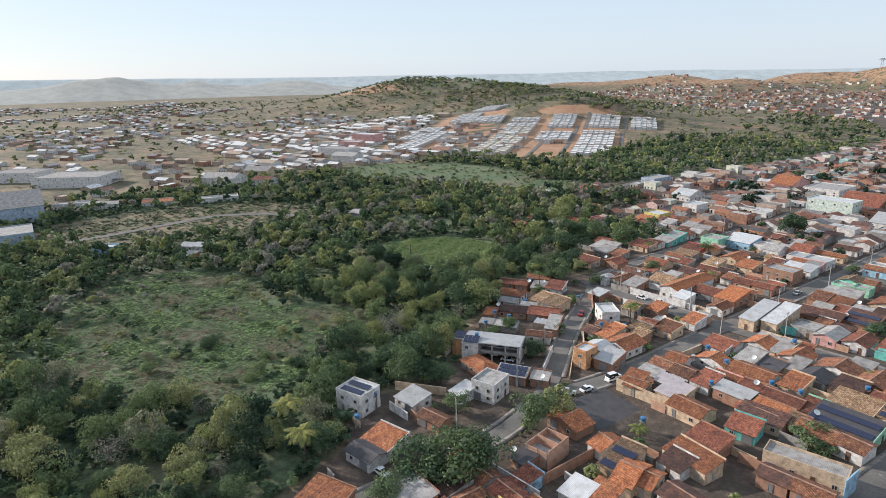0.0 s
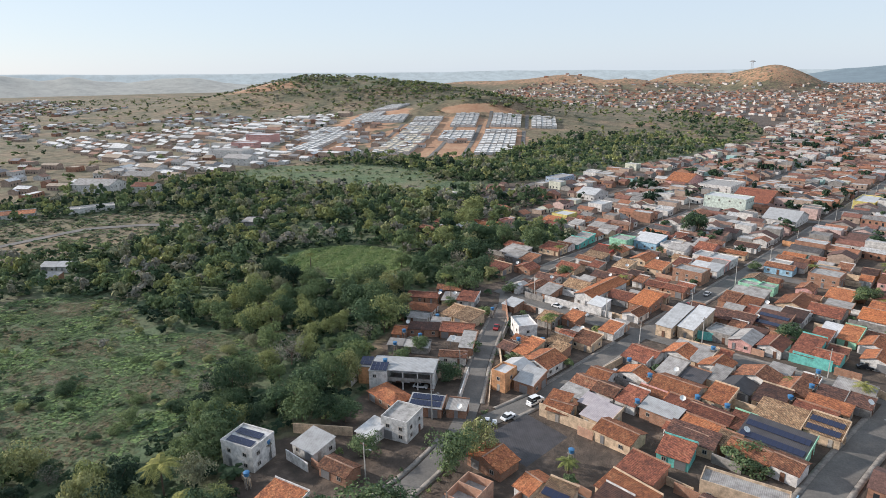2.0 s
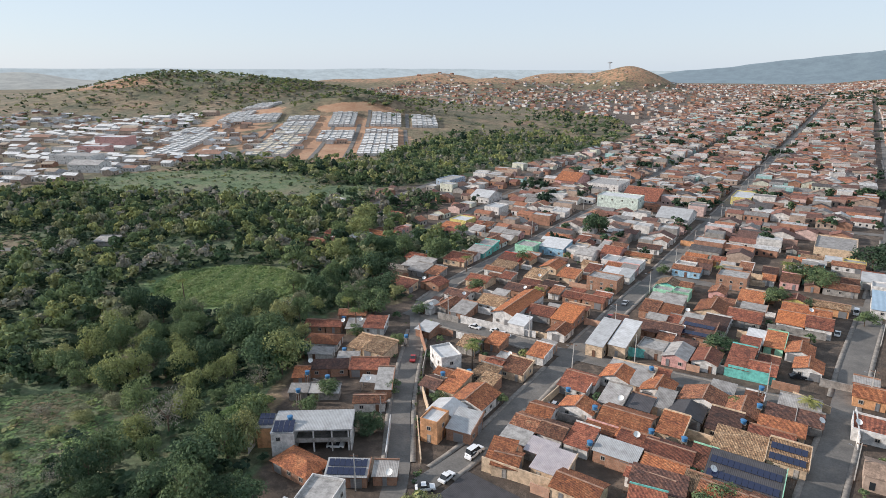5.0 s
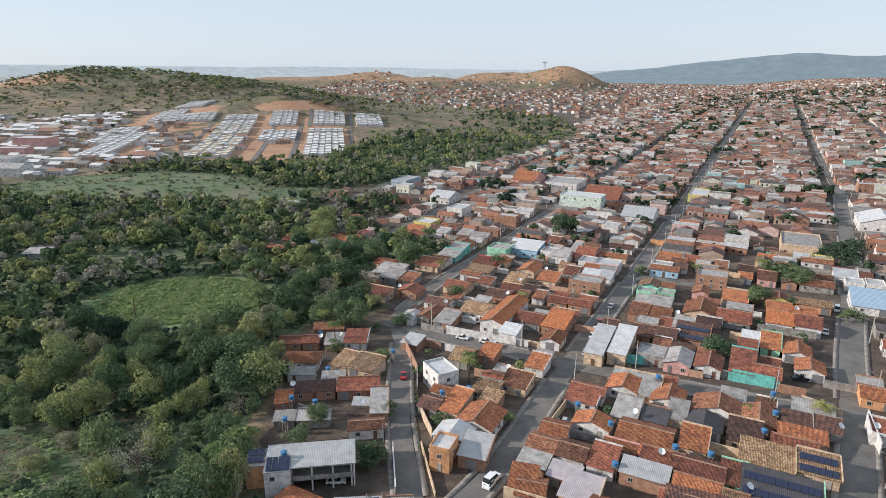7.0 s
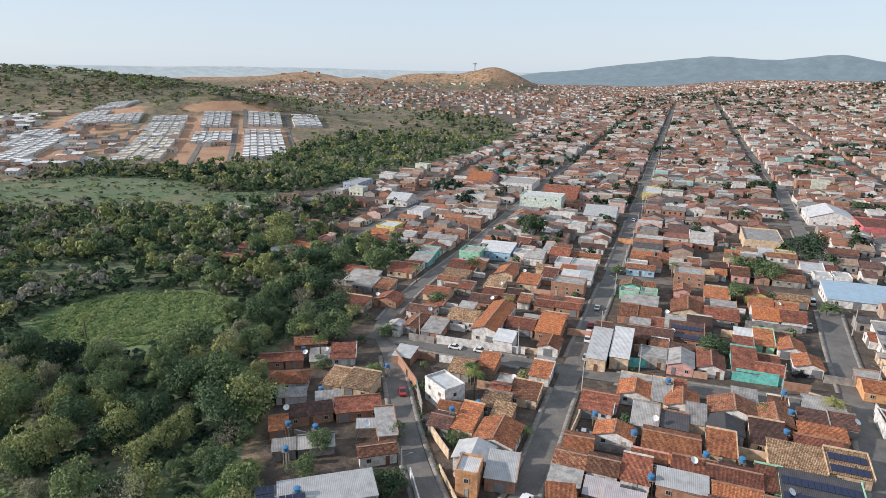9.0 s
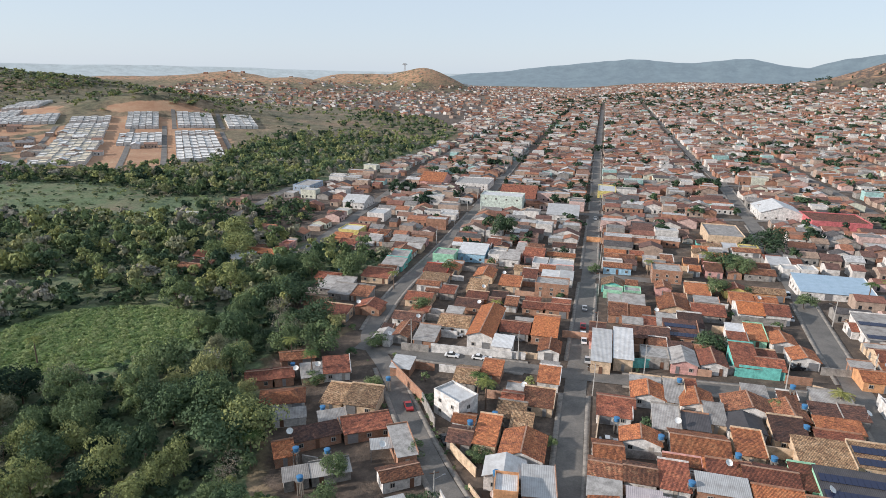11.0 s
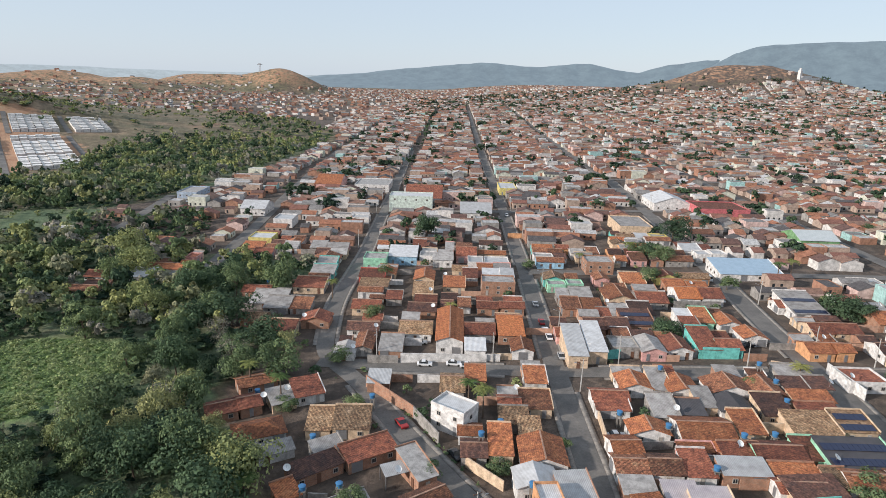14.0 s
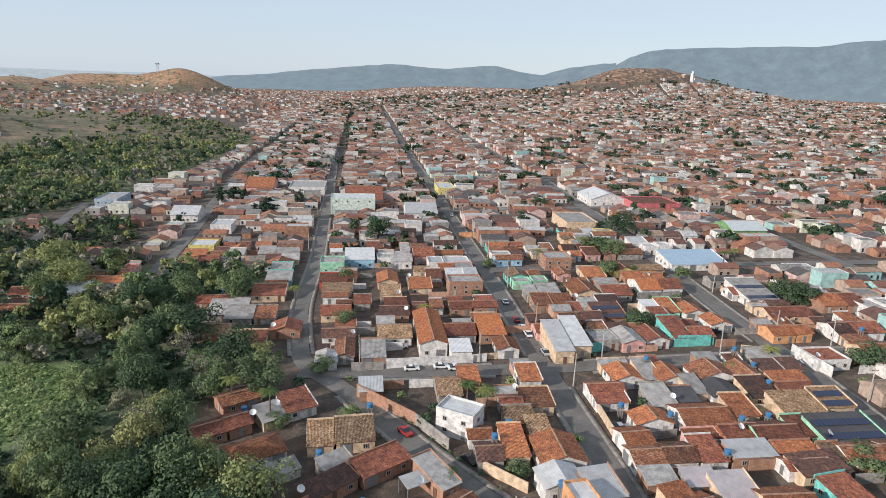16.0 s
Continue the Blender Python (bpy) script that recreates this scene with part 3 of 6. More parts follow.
def recessed(x0, z0, x1, z1, panels):
    """A leaf with sunk panels: one closed front, edges and back."""
    faces = box(x0, -0.05, z0, x1, 0.05, z1)[1:]
    zs = [z0, *[z for p in panels for z in p], z1]
    a, b = x0 + 0.1, x1 - 0.1
    front = lambda xa, za, xb, zb, y=-0.05: [(xa, y, za), (xb, y, za), (xb, y, zb), (xa, y, zb)]
    faces += [front(x0, z0, a, z1), front(b, z0, x1, z1)]
    for lo, hi in zip(zs[::2], zs[1::2]):
        faces.append(front(a, lo, b, hi))
    for lo, hi in panels:
        faces.append(front(a, lo, b, hi, -0.01))
        faces += [[(a, -0.05, lo), (b, -0.05, lo), (b, -0.01, lo), (a, -0.01, lo)], [(a, -0.01, hi), (b, -0.01, hi), (b, -0.05, hi), (a, -0.05, hi)]]
    return faces


DOORS = [poly_mesh("door", recessed(-0.45, 0, 0.45, 2.1, [(0.2, 0.95), (1.1, 1.95)]), m) for m in (WOOD, STEEL, TRIM)]
GATE = poly_mesh("garage_door", recessed(-1.2, 0, 1.2, 2.3, [(0.15 + 0.43 * k, 0.45 + 0.43 * k) for k in range(5)]), STEEL)


def window(parent, x, y, z, turn):
    w = part("window", FRAME, parent)
    w.matrix_local = pose(x, y, z, 0, 0, turn)
    part("pane", PANE, w)


def openings(home, w, d, h, storeys):
    """Doors and windows on the walls, those towards the street and the yard."""
    for sx, length, place in ((0, w, lambda s: (s, -d / 2 - 0.02, 0)), (1, d, lambda s: (w / 2 + 0.02, s, 90)), (2, d, lambda s: (-w / 2 - 0.02, s, -90))):
        if length < 3.2 or (sx and rng.random() < 0.35):
            continue
        n = max(1, min(4, int(length / 3.2)))
        spots = [(k + 0.5) / n * length - length / 2 for k in range(n)]
        chosen = rng.randrange(n)
        for k, s in enumerate(spots):
            x, y, turn = place(s)
            if k == chosen:
                wide = length > 6 and rng.random() < 0.3
                dr = part("garage_door" if wide else "door", GATE if wide else rng.choice(DOORS), home)
                dr.matrix_local = pose(x, y, 0.12, 0, 0, turn)
            elif h > 2.4:
                window(home, x, y, 1.55, turn)
            if storeys > 1:
                window(home, x, y, h - 1.7, turn)


def solar_array(home, w, d, za, zb, y0, y1):
    """Rows of panels above a slope that climbs from za at y0 to zb at y1."""
    n = max(2, int(w / 1.15))
    rows = 2 if (y1 - y0) > 3.6 else 1
    slope = (zb - za) / (y1 - y0)
    for r in range(rows):
        for k in range(n):
            x0 = -w / 2 + 0.3 + k * (w - 0.6) / n
            x1 = x0 + (w - 0.6) / n - 0.06
            ya = y0 + 0.25 + r * (y1 - y0 - 0.4) / rows
            yb = ya + min(2.0, (y1 - y0 - 0.4) / rows - 0.15)
            zf = lambda y: za + slope * (y - y0) + 0.22
            part("solar_panel", poly_mesh("solar_panel", slab_of([(x0, ya, zf(ya)), (x1, ya, zf(ya)), (x1, yb, zf(yb)), (x0, yb, zf(yb))], 0.05), CELL), home, "dark blue glazed solar panel")


def one_house(cx, cy, w, d, turn, h, kind, roof, wall, group=""):
    """A house on its plot: width along its own x, depth along its own y, eaves at h."""
    if not group:
        w, d, h = w * 0.94, d * 0.91, h * (0.87 if h < 5.2 else 0.90)
    w, d = max(w, 2.6), max(d, 2.6)
    solar = roof.startswith("solar_")
    roof = roof[6:] if solar else roof
    base = ground_z(cx, cy)
    home = new("house")
    home.matrix_basis = pose(cx, cy, base, 0, 0, turn)
    c, s = abs(math.cos(radians(turn))), abs(math.sin(radians(turn)))
    PLACED.append((cx, cy, (w * c + d * s) / 2, (w * s + d * c) / 2))
    storeys = 2 if h > 4.9 else 1
    X, Y = w / 2, d / 2
    rm, wm = ROOFS[roof], WALLS.get(wall)
    shape = {"gx": "gabled roof", "gy": "gabled roof", "hip": "hipped roof", "sh": "lean-to roof", "f": "flat roof", "ruin": "no roof yet", "carport": "roof on posts"}[kind]
    size = "two-storey" if storeys > 1 else "low"
    if kind == "ruin":
        tagged(home, "unfinished roofless pale brick building with open rooms", "building site")
    elif kind == "carport":
        tagged(home, "open carport with a white metal roof on posts", "carport")
    else:
        tagged(home, f"{size} {PLAIN[wall]} house with {WORDS[roof]} {shape}" if not solar else f"{PLAIN[wall]} house with solar panels on a {WORDS[roof]} roof", "house", group)
    eave, low = 0.35, -0.7
    if kind in ("gx", "gy"):
        along, across = (X, Y) if kind == "gx" else (Y, X)
        rise = across * 0.34
        sw = (lambda p: p) if kind == "gx" else (lambda p: (-p[1], p[0], p[2]))
        a, b = along - 0.05, across - 0.05
        shell = [[(-a, -b, low), (a, -b, low), (a, -b, h), (-a, -b, h)], [(a, b, low), (-a, b, low), (-a, b, h), (a, b, h)],
                 [(a, -b, low), (a, b, low), (a, b, h), (a, 0, h + rise), (a, -b, h)], [(-a, b, low), (-a, -b, low), (-a, -b, h), (-a, 0, h + rise), (-a, b, h)]]
        part("wall", poly_mesh("wall", [[sw(p) for p in f] for f in shell], wm), home)
        k = rise / across
        o = across + eave
        covering = []
        for sgn in (-1, 1):
            top = [(-along - eave, sgn * o, h - k * eave + 0.12), (along + eave, sgn * o, h - k * eave + 0.12), (along + eave, 0, h + rise + 0.12), (-along - eave, 0, h + rise + 0.12)]
            if sgn > 0:
                top = [top[1], top[0], top[3], top[2]]
            covering += slab_of(top, 0.12)
        part("roof", poly_mesh("roof", [[sw(p) for p in f] for f in covering], rm), home)
        if roof not in "gkwbl":
            cap = box(-along - eave, -0.16, h + rise + 0.06, along + eave, 0.16, h + rise + 0.22)
            part("ridge_cap", poly_mesh("ridge_cap", [[sw(p) for p in f] for f in cap], MORTAR), home)
    elif kind == "hip":
        rise = min(X, Y) * 0.38
        part("wall", poly_mesh("wall", box(-X + 0.05, -Y + 0.05, low, X - 0.05, Y - 0.05, h), wm), home)
        r = max(X - Y, 0.1)
        xe, ye, ze = X + eave, Y + eave, h
        ra, rb = (-r, 0, h + rise), (r, 0, h + rise)
        covering = []
        for top in ([(-xe, -ye, ze), (xe, -ye, ze), rb, ra], [(xe, ye, ze), (-xe, ye, ze), ra, rb], [(xe, -ye, ze), (xe, ye, ze), rb], [(-xe, ye, ze), (-xe, -ye, ze), ra]):
            covering += slab_of(top, 0.1)
        part("roof", poly_mesh("roof", covering, rm), home)
    elif kind == "sh":
        rise = 0.16 * d
        a, b = X - 0.05, Y - 0.05
        shell = [[(-a, -b, low), (a, -b, low), (a, -b, h), (-a, -b, h)], [(a, b, low), (-a, b, low), (-a, b, h + rise), (a, b, h + rise)],
                 [(a, -b, low), (a, b, low), (a, b, h + rise), (a, -b, h)], [(-a, b, low), (-a, -b, low), (-a, -b, h), (-a, b, h + rise)]]
        part("wall", poly_mesh("wall", shell, wm), home)
        top = [(-X - 0.2, -Y - eave, h), (X + 0.2, -Y - eave, h), (X + 0.2, Y + 0.1, h + rise + 0.1), (-X - 0.2, Y + 0.1, h + rise + 0.1)]
        part("roof", poly_mesh("roof", slab_of(top, 0.09), rm), home)
        if rng.random() < 0.6 and roof not in "wb":
            part("parapet", poly_mesh("parapet", box(-X - 0.2, Y + 0.1, h + rise - 0.4, X + 0.2, Y + 0.3, h + rise + 0.45), wm), home)
        if rng.random() < 0.4:
            part("parapet", poly_mesh("parapet", slab_of([(X + 0.2, -Y, h + 0.35), (X + 0.38, -Y, h + 0.35), (X + 0.38, Y + 0.1, h + rise + 0.45), (X + 0.2, Y + 0.1, h + rise + 0.45)], 0.8), wm), home)
        if solar:
            solar_array(home, w, d, h, h + rise + 0.1, -Y, Y)
    elif kind == "f":
        part("wall", poly_mesh("wall", box(-X, -Y, low, X, Y, h - 0.12), wm), home)
        part("roof_slab", poly_mesh("roof_slab", box(-X + 0.05, -Y + 0.05, h - 0.12, X - 0.05, Y - 0.05, h + 0.03), rm), home)
        for q in ((-X - 0.04, -Y - 0.04, X + 0.04, -Y + 0.16), (-X - 0.04, Y - 0.16, X + 0.04, Y + 0.04), (-X - 0.04, -Y + 0.16, -X + 0.16, Y - 0.16), (X - 0.16, -Y + 0.16, X + 0.04, Y - 0.16)):
            part("parapet", poly_mesh("parapet", box(q[0], q[1], h - 0.16, q[2], q[3], h + 0.55), wm), home)
        if solar:
            solar_array(home, w - 1.2, d, h + 0.1, h + 0.5, -Y + 0.4, Y - 0.6)
    elif kind == "ruin":
        for q in ((-X, -Y, X, -Y + 0.18), (-X, Y - 0.18, X, Y), (-X, -Y + 0.18, -X + 0.18, Y - 0.18), (X - 0.18, -Y + 0.18, X, Y - 0.18), (-X + 0.18, -0.1, X - 0.18, 0.1)):
            part("wall", poly_mesh("wall", box(q[0], q[1], low, q[2], q[3], h + rng.uniform(-0.6, 0.2)), wm), home)
        part("floor_slab", poly_mesh("floor_slab", box(-X + 0.18, -Y + 0.18, 2.6, X - 0.18, Y - 0.18, 2.8), ROOFS["c"]), home)
        for q in (-X + 0.3, 0.2, X - 0.3):
            part("pillar", poly_mesh("pillar", box(q - 0.12, -Y - 0.05, low, q + 0.12, -Y, h + 0.3), CONCRETE), home)
    elif kind == "carport":
        part("roof", poly_mesh("roof", slab_of([(-X, -Y, h), (X, -Y, h), (X, Y, h + 0.5), (-X, Y, h + 0.5)], 0.08), rm), home)
        for q in ((-X + 0.1, -Y + 0.1), (X - 0.1, -Y + 0.1), (-X + 0.1, Y - 0.1), (X - 0.1, Y - 0.1)):
            part("post", poly_mesh("post", box(q[0] - 0.07, q[1] - 0.07, -0.5, q[0] + 0.07, q[1] + 0.07, h), STEEL), home)
    if kind not in ("ruin", "carport"):
        openings(home, w, d, h, storeys)
    return home


def modern_house(x, y, turn):
    """A white two-storey house: a solid end with solar panels, an open loggia over a carport under one long roof slab."""
    home = new("house")
    home.matrix_basis = pose(x, y, ground_z(x, y), 0, 0, turn)
    tagged(home, "modern white two-storey house with loggia, carport and solar panels", "house")
    PLACED.append((x + 4.6, y + 8.6, 11.5, 9.0))
    white, orange = WALLS["white"], WALLS["orange"]
    part("wall", poly_mesh("wall", box(0, -1.0, -0.8, 5.2, 8.0, 6.0), white), home)
    part("wall", poly_mesh("wall", box(5.2, 4.2, -0.8, 17.8, 8.0, 6.0), white), home)
    part("wall", poly_mesh("wall", box(17.8, 0, -0.8, 18.1, 8.0, 6.0), white), home)
    part("wall", poly_mesh("wall", box(-4.2, 2.6, -0.8, -0.02, 8.4, 5.2), orange), home, "apricot rendered wing")
    part("roof", poly_mesh("roof", box(-0.1, 2.9, 6.0, 18.3, 8.3, 6.3) + box(5.2, -0.4, 6.0, 18.3, 2.9, 6.3) + box(-0.1, -1.2, 6.0, 5.2, 2.9, 6.15), ROOFS["w"]), home)
    part("roof", poly_mesh("roof", box(-4.3, 2.4, 5.2, -0.12, 8.5, 5.4), ROOFS["g"]), home)
    part("floor_slab", poly_mesh("floor_slab", box(5.2, -0.1, 2.85, 17.8, 4.2, 3.1), WALLS["grey"]), home)
    part("parapet", poly_mesh("parapet", box(5.2, -0.1, 3.1, 17.8, 0.06, 3.95), WALLS["grey"]), home)
    for q in (9.4, 13.6, 17.4):
        part("pillar", poly_mesh("pillar", box(q - 0.16, 0.08, -0.8, q + 0.16, 0.4, 2.85), white), home)
        part("pillar", poly_mesh("pillar", box(q - 0.16, 0.08, 3.1, q + 0.16, 0.4, 6.0), white), home)
    for q in (6.0, 10.0, 14.0):
        part("window", poly_mesh("window", box(q, 4.14, 3.5, q + 2.8, 4.2, 5.5), GLASS), home, "wide dark window")
        part("door", poly_mesh("door", box(q + 0.4, 4.14, 0.1, q + 1.9, 4.2, 2.3), WOOD), home)
    window(home, 1.6, -1.02, 4.5, 0)
    window(home, 3.9, -1.02, 1.6, 0)
    for r, (x0, y0, z0) in enumerate(((0.4, -0.9, 6.35), (0.4, 0.9, 6.75), (-4.0, 3.4, 5.6), (-4.0, 5.4, 6.0))):
        for k in range(4 if r < 2 else 3):
            a = x0 + 1.18 * k
            part("solar_panel", poly_mesh("solar_panel", slab_of([(a, y0, z0), (a + 1.1, y0, z0), (a + 1.1, y0 + 1.7, z0 + 0.4), (a, y0 + 1.7, z0 + 0.4)], 0.05), CELL), home, "dark blue glazed solar panel")


plot_rng = random.Random(23)


def house(cx, cy, w, d, turn, h, kind, roof, wall, group=""):
    """A plot: deep ones carry a front house and lower sheds behind it, wide ones several roofs side by side."""
    c, s = math.cos(radians(turn)), math.sin(radians(turn))
    at = lambda x, y: (cx + x * c - y * s, cy + x * s + y * c)
    if group or kind in ("ruin", "carport", "hip") or h > 4.4 or max(w, d) > 26 or (w < 12.5 and d < 11) or roof.startswith("solar"):
        return one_house(cx, cy, w, d, turn, h, kind, roof, wall, group)
    spans = [(-w / 2, w / 2)]
    if w >= 12.5 and kind != "gy":
        cut = plot_rng.uniform(-0.15, 0.15) * w
        spans = [(-w / 2, cut), (cut, w / 2)]
    for k, (x0, x1) in enumerate(spans):
        front = d if d < 11 else d * plot_rng.uniform(0.55, 0.72)
        own = roof if k == 0 or plot_rng.random() < 0.6 else plot_rng.choice(("r", "ro", "o", "d", "g"))
        one_house(*at((x0 + x1) / 2, -d / 2 + front / 2), x1 - x0 - 0.05, front, turn, h + k * plot_rng.uniform(-0.3, 0.35), kind, own, wall)
        rest = d - front
        if rest > 3.4:
            gap = plot_rng.choice((0.1, 0.8, 1.6)) if rest > 5 else 0.1
            wide = (x1 - x0) * plot_rng.uniform(0.5, 1.0)
            side = plot_rng.choice((-1, 1)) * ((x1 - x0) - wide) / 2
            one_house(*at((x0 + x1) / 2 + side, d / 2 - (rest - gap) / 2), wide, rest - gap, turn, h - plot_rng.uniform(0.2, 0.7), plot_rng.choice(("sh", "sh", "gx")),
                      plot_rng.choice(("r", "ro", "d", "g", "rt", "g", "c", "o")), plot_rng.choice(("brick", "grey", "white", "cream", "brickpink")))

# block right of main, south of cross
house(21.7, -10.2, 8.5, 12.1, 0, 3.1, "gy", "o", "white")
house(28.1, -11.1, 4.9, 10.4, 0, 2.8, "sh", "g", "cream")
house(33.0, -10.9, 8.1, 14.1, 0, 3.1, "gy", "o", "white")
house(44.6, -10.8, 12.0, 15.2, 0, 3.2, "gy", "ro", "white")
house(53.5, -12.0, 7.4, 14.8, 0, 3.2, "gy", "ro", "brick")
house(65.0, -5.3, 9.6, 5.7, 0, 2.8, "sh", "g", "grey")
house(64.4, -12.4, 12.5, 5.8, 0, 3.0, "sh", "d", "grey")
house(62.4, -19.1, 10.4, 5.4, 0, 3.0, "sh", "o", "cream")
house(60.8, -24.9, 10.0, 4.5, 0, 3.0, "sh", "r", "brick")
house(13.9, -18.9, 9.2, 6.2, 0, 3.2, "gx", "r", "white")
house(13.5, -23.9, 8.4, 4.2, 0, 2.8, "sh", "r", "white")
house(18.9, -33.8, 9.1, 6.0, 0, 3.2, "gy", "o", "white")
house(30.9, -33.9, 12.3, 10.5, 0, 3.2, "gx", "o", "white")
house(41.0, -32.1, 6.1, 8.8, 0, 3.4, "sh", "o", "cream")
house(24.9, -24.8, 6.2, 9.3, 0, 3.0, "sh", "g", "grey")
house(31.5, -24.7, 6.2, 6.2, 0, 2.8, "sh", "k", "brick")
house(36.1, -20.3, 4.8, 8.7, 0, 3.0, "sh", "g", "cream")
house(42.2, -22.9, 8.3, 7.8, 0, 3.0, "gy", "k", "white")
house(50.9, -23.9, 7.6, 9.2, 0, 3.0, "sh", "d", "cream")
house(55.3, -31.7, 11.0, 8.7, 0, 3.2, "sh", "t", "cream")
house(64.8, -31.2, 8.1, 8.0, 0, 3.3, "sh", "solar_t", "cream")
house(29.5, -40.8, 13.2, 2.9, 0, 2.8, "sh", "o", "pink")
house(14.7, -47.2, 13.4, 7.6, 0, 3.2, "gx", "rt", "white")
house(24.6, -47.1, 6.0, 8.3, 0, 3.0, "sh", "r", "white")
house(35.6, -41.8, 8.9, 4.4, 0, 3.0, "sh", "r", "brick")
house(33.3, -48.2, 10.1, 5.5, 0, 3.4, "sh", "w", "brick")
house(42.9, -41.9, 10.6, 7.2, 0, 3.3, "gx", "r", "mint")
house(49.5, -41.5, 5.2, 7.6, 0, 3.0, "sh", "r", "mint")
house(58.0, -43.8, 14.8, 9.6, 0, 3.6, "sh", "solar_k", "mint")
house(43.3, -48.2, 9.7, 3.3, 0, 3.0, "sh", "o", "brick")
house(18.6, -55.4, 6.8, 5.2, 0, 3.0, "sh", "l", "grey")
house(11.3, -53.5, 6.8, 5.2, 0, 2.6, "sh", "c", "brick")
house(41.9, -53.3, 9.9, 5.0, 0, 3.0, "gx", "r", "white")
house(50.2, -51.2, 5.0, 5.7, 0, 3.0, "sh", "t", "brick")
house(56.3, -51.7, 8.0, 6.6, 0, 3.1, "gx", "o", "cream")
# north of cross, right of main
house(10.2, 8.3, 5.7, 18.1, 0, 4.6, "sh", "w", "cream")
house(16.2, 11.0, 5.6, 17.7, 0, 4.6, "sh", "w", "cream")
house(24.9, 14.3, 8.2, 15.5, 0, 3.4, "f", "c", "grey")
house(32.4, 12.5, 7.4, 16.0, 0, 3.4, "gy", "g", "pink")
house(40.3, 13.9, 7.4, 16.1, 0, 3.2, "gy", "r", "white")
house(48.8, 18.3, 6.9, 23.4, 0, 3.3, "sh", "r", "teal")
house(54.8, 13.7, 7.3, 13.5, 0, 3.2, "gx", "r", "teal")
house(65.3, 19.2, 7.5, 8.4, 0, 3.2, "gy", "o", "white")
house(55.6, 32.7, 5.6, 10.6, 0, 3.0, "sh", "o", "mint")
house(50.1, 32.9, 5.3, 9.6, 0, 2.8, "sh", "w", "white")
house(62.5, 32.5, 7.7, 14.3, 0, 3.1, "gy", "o", "white")
house(10.9, 22.6, 8.9, 14.4, 0, 3.2, "gx", "r", "pink")
house(23.2, 30.0, 13.8, 18.2, 0, 3.3, "gx", "d", "brick")
house(33.8, 29.9, 10.5, 11.4, 0, 3.2, "sh", "solar_d", "brick")
house(34.4, 39.8, 14.4, 13.5, 0, 3.0, "sh", "c", "white")
house(34.1, 56.4, 11.1, 19.3, 0, 3.2, "gy", "o", "cream")
house(44.6, 54.7, 10.9, 18.9, 0, 3.0, "gx", "r", "grey")
house(43.9, 73.0, 8.9, 13.8, 0, 3.0, "sh", "o", "cream")
house(19.1, 42.4, 13.9, 8.6, 0, 3.4, "sh", "ro", "brick")
house(18.5, 52.3, 12.6, 9.4, 0, 3.0, "sh", "g", "grey")
house(61.9, 58.2, 16.1, 20.6, 0, 3.6, "gx", "bo", "white")
house(34.7, 89.2, 11.7, 11.3, 0, 5.6, "f", "c", "brick")
# between left street and main, north of cross
house(-54.7, 9.1, 6.1, 12.2, 0, 3.0, "gy", "g", "white")
house(-49.9, 15.6, 5.5, 19.1, 0, 3.0, "gy", "ro", "grey")
house(-52.0, 26.4, 10.2, 13.6, 0, 3.0, "gx", "d", "white")
house(-35.6, 24.9, 10.4, 17.1, 0, 3.3, "gx", "t", "white")
house(-25.2, 20.8, 8.3, 27.5, 0, 5.0, "gy", "bo", "white")
house(-17.9, 7.3, 6.2, 7.1, 0, 4.0, "sh", "w", "white")
house(-42.0, 10.3, 7.1, 9.8, 0, 2.6, "sh", "g", "brick")
house(-16.0, 23.8, 9.5, 14.8, 0, 3.2, "gx", "r", "grey")
house(-6.7, 23.6, 8.4, 17.5, 0, 3.6, "sh", "bo", "brick")
house(-4.4, 9.2, 6.5, 8.7, 0, 3.2, "gy", "o", "white")
house(-8.3, 43.9, 16.2, 11.1, 0, 3.2, "gx", "r", "brick")
house(-7.9, 62.1, 12.9, 9.3, 0, 5.6, "f", "c", "brick")
house(-24.0, 67.8, 8.6, 15.1, 0, 3.1, "sh", "o", "cream")
house(-35.3, 56.7, 7.5, 10.1, 0, 3.4, "sh", "t", "cream")
house(-34.6, 43.3, 9.8, 15.7, 0, 3.1, "gx", "d", "brick")
house(-53.5, 45.2, 10.0, 15.0, 0, 3.0, "gx", "r", "cream")
house(-53.9, 67.1, 11.4, 12.5, 0, 3.0, "sh", "t", "grey")
house(-55.8, 76.0, 10.4, 12.0, 0, 3.6, "sh", "r", "red")
house(-56.8, 93.6, 10.1, 10.4, 0, 5.2, "f", "c", "mint")
house(-45.9, 101.6, 12.8, 12.7, 0, 4.6, "sh", "w", "blue")
house(-35.3, 103.2, 7.4, 12.7, 0, 4.0, "f", "c", "white")
house(-28.8, 100.4, 8.8, 16.0, 0, 4.0, "gx", "g", "white")
house(-18.9, 109.1, 9.0, 20.7, 0, 4.0, "gx", "r", "pink")
house(-9.9, 91.7, 17.3, 10.0, 0, 4.4, "f", "w", "white")
house(-50.7, 81.3, 7.8, 12.4, 0, 3.1, "gy", "o", "cream")
house(-35.5, 77.2, 8.1, 17.8, 0, 3.1, "gy", "o", "cream")
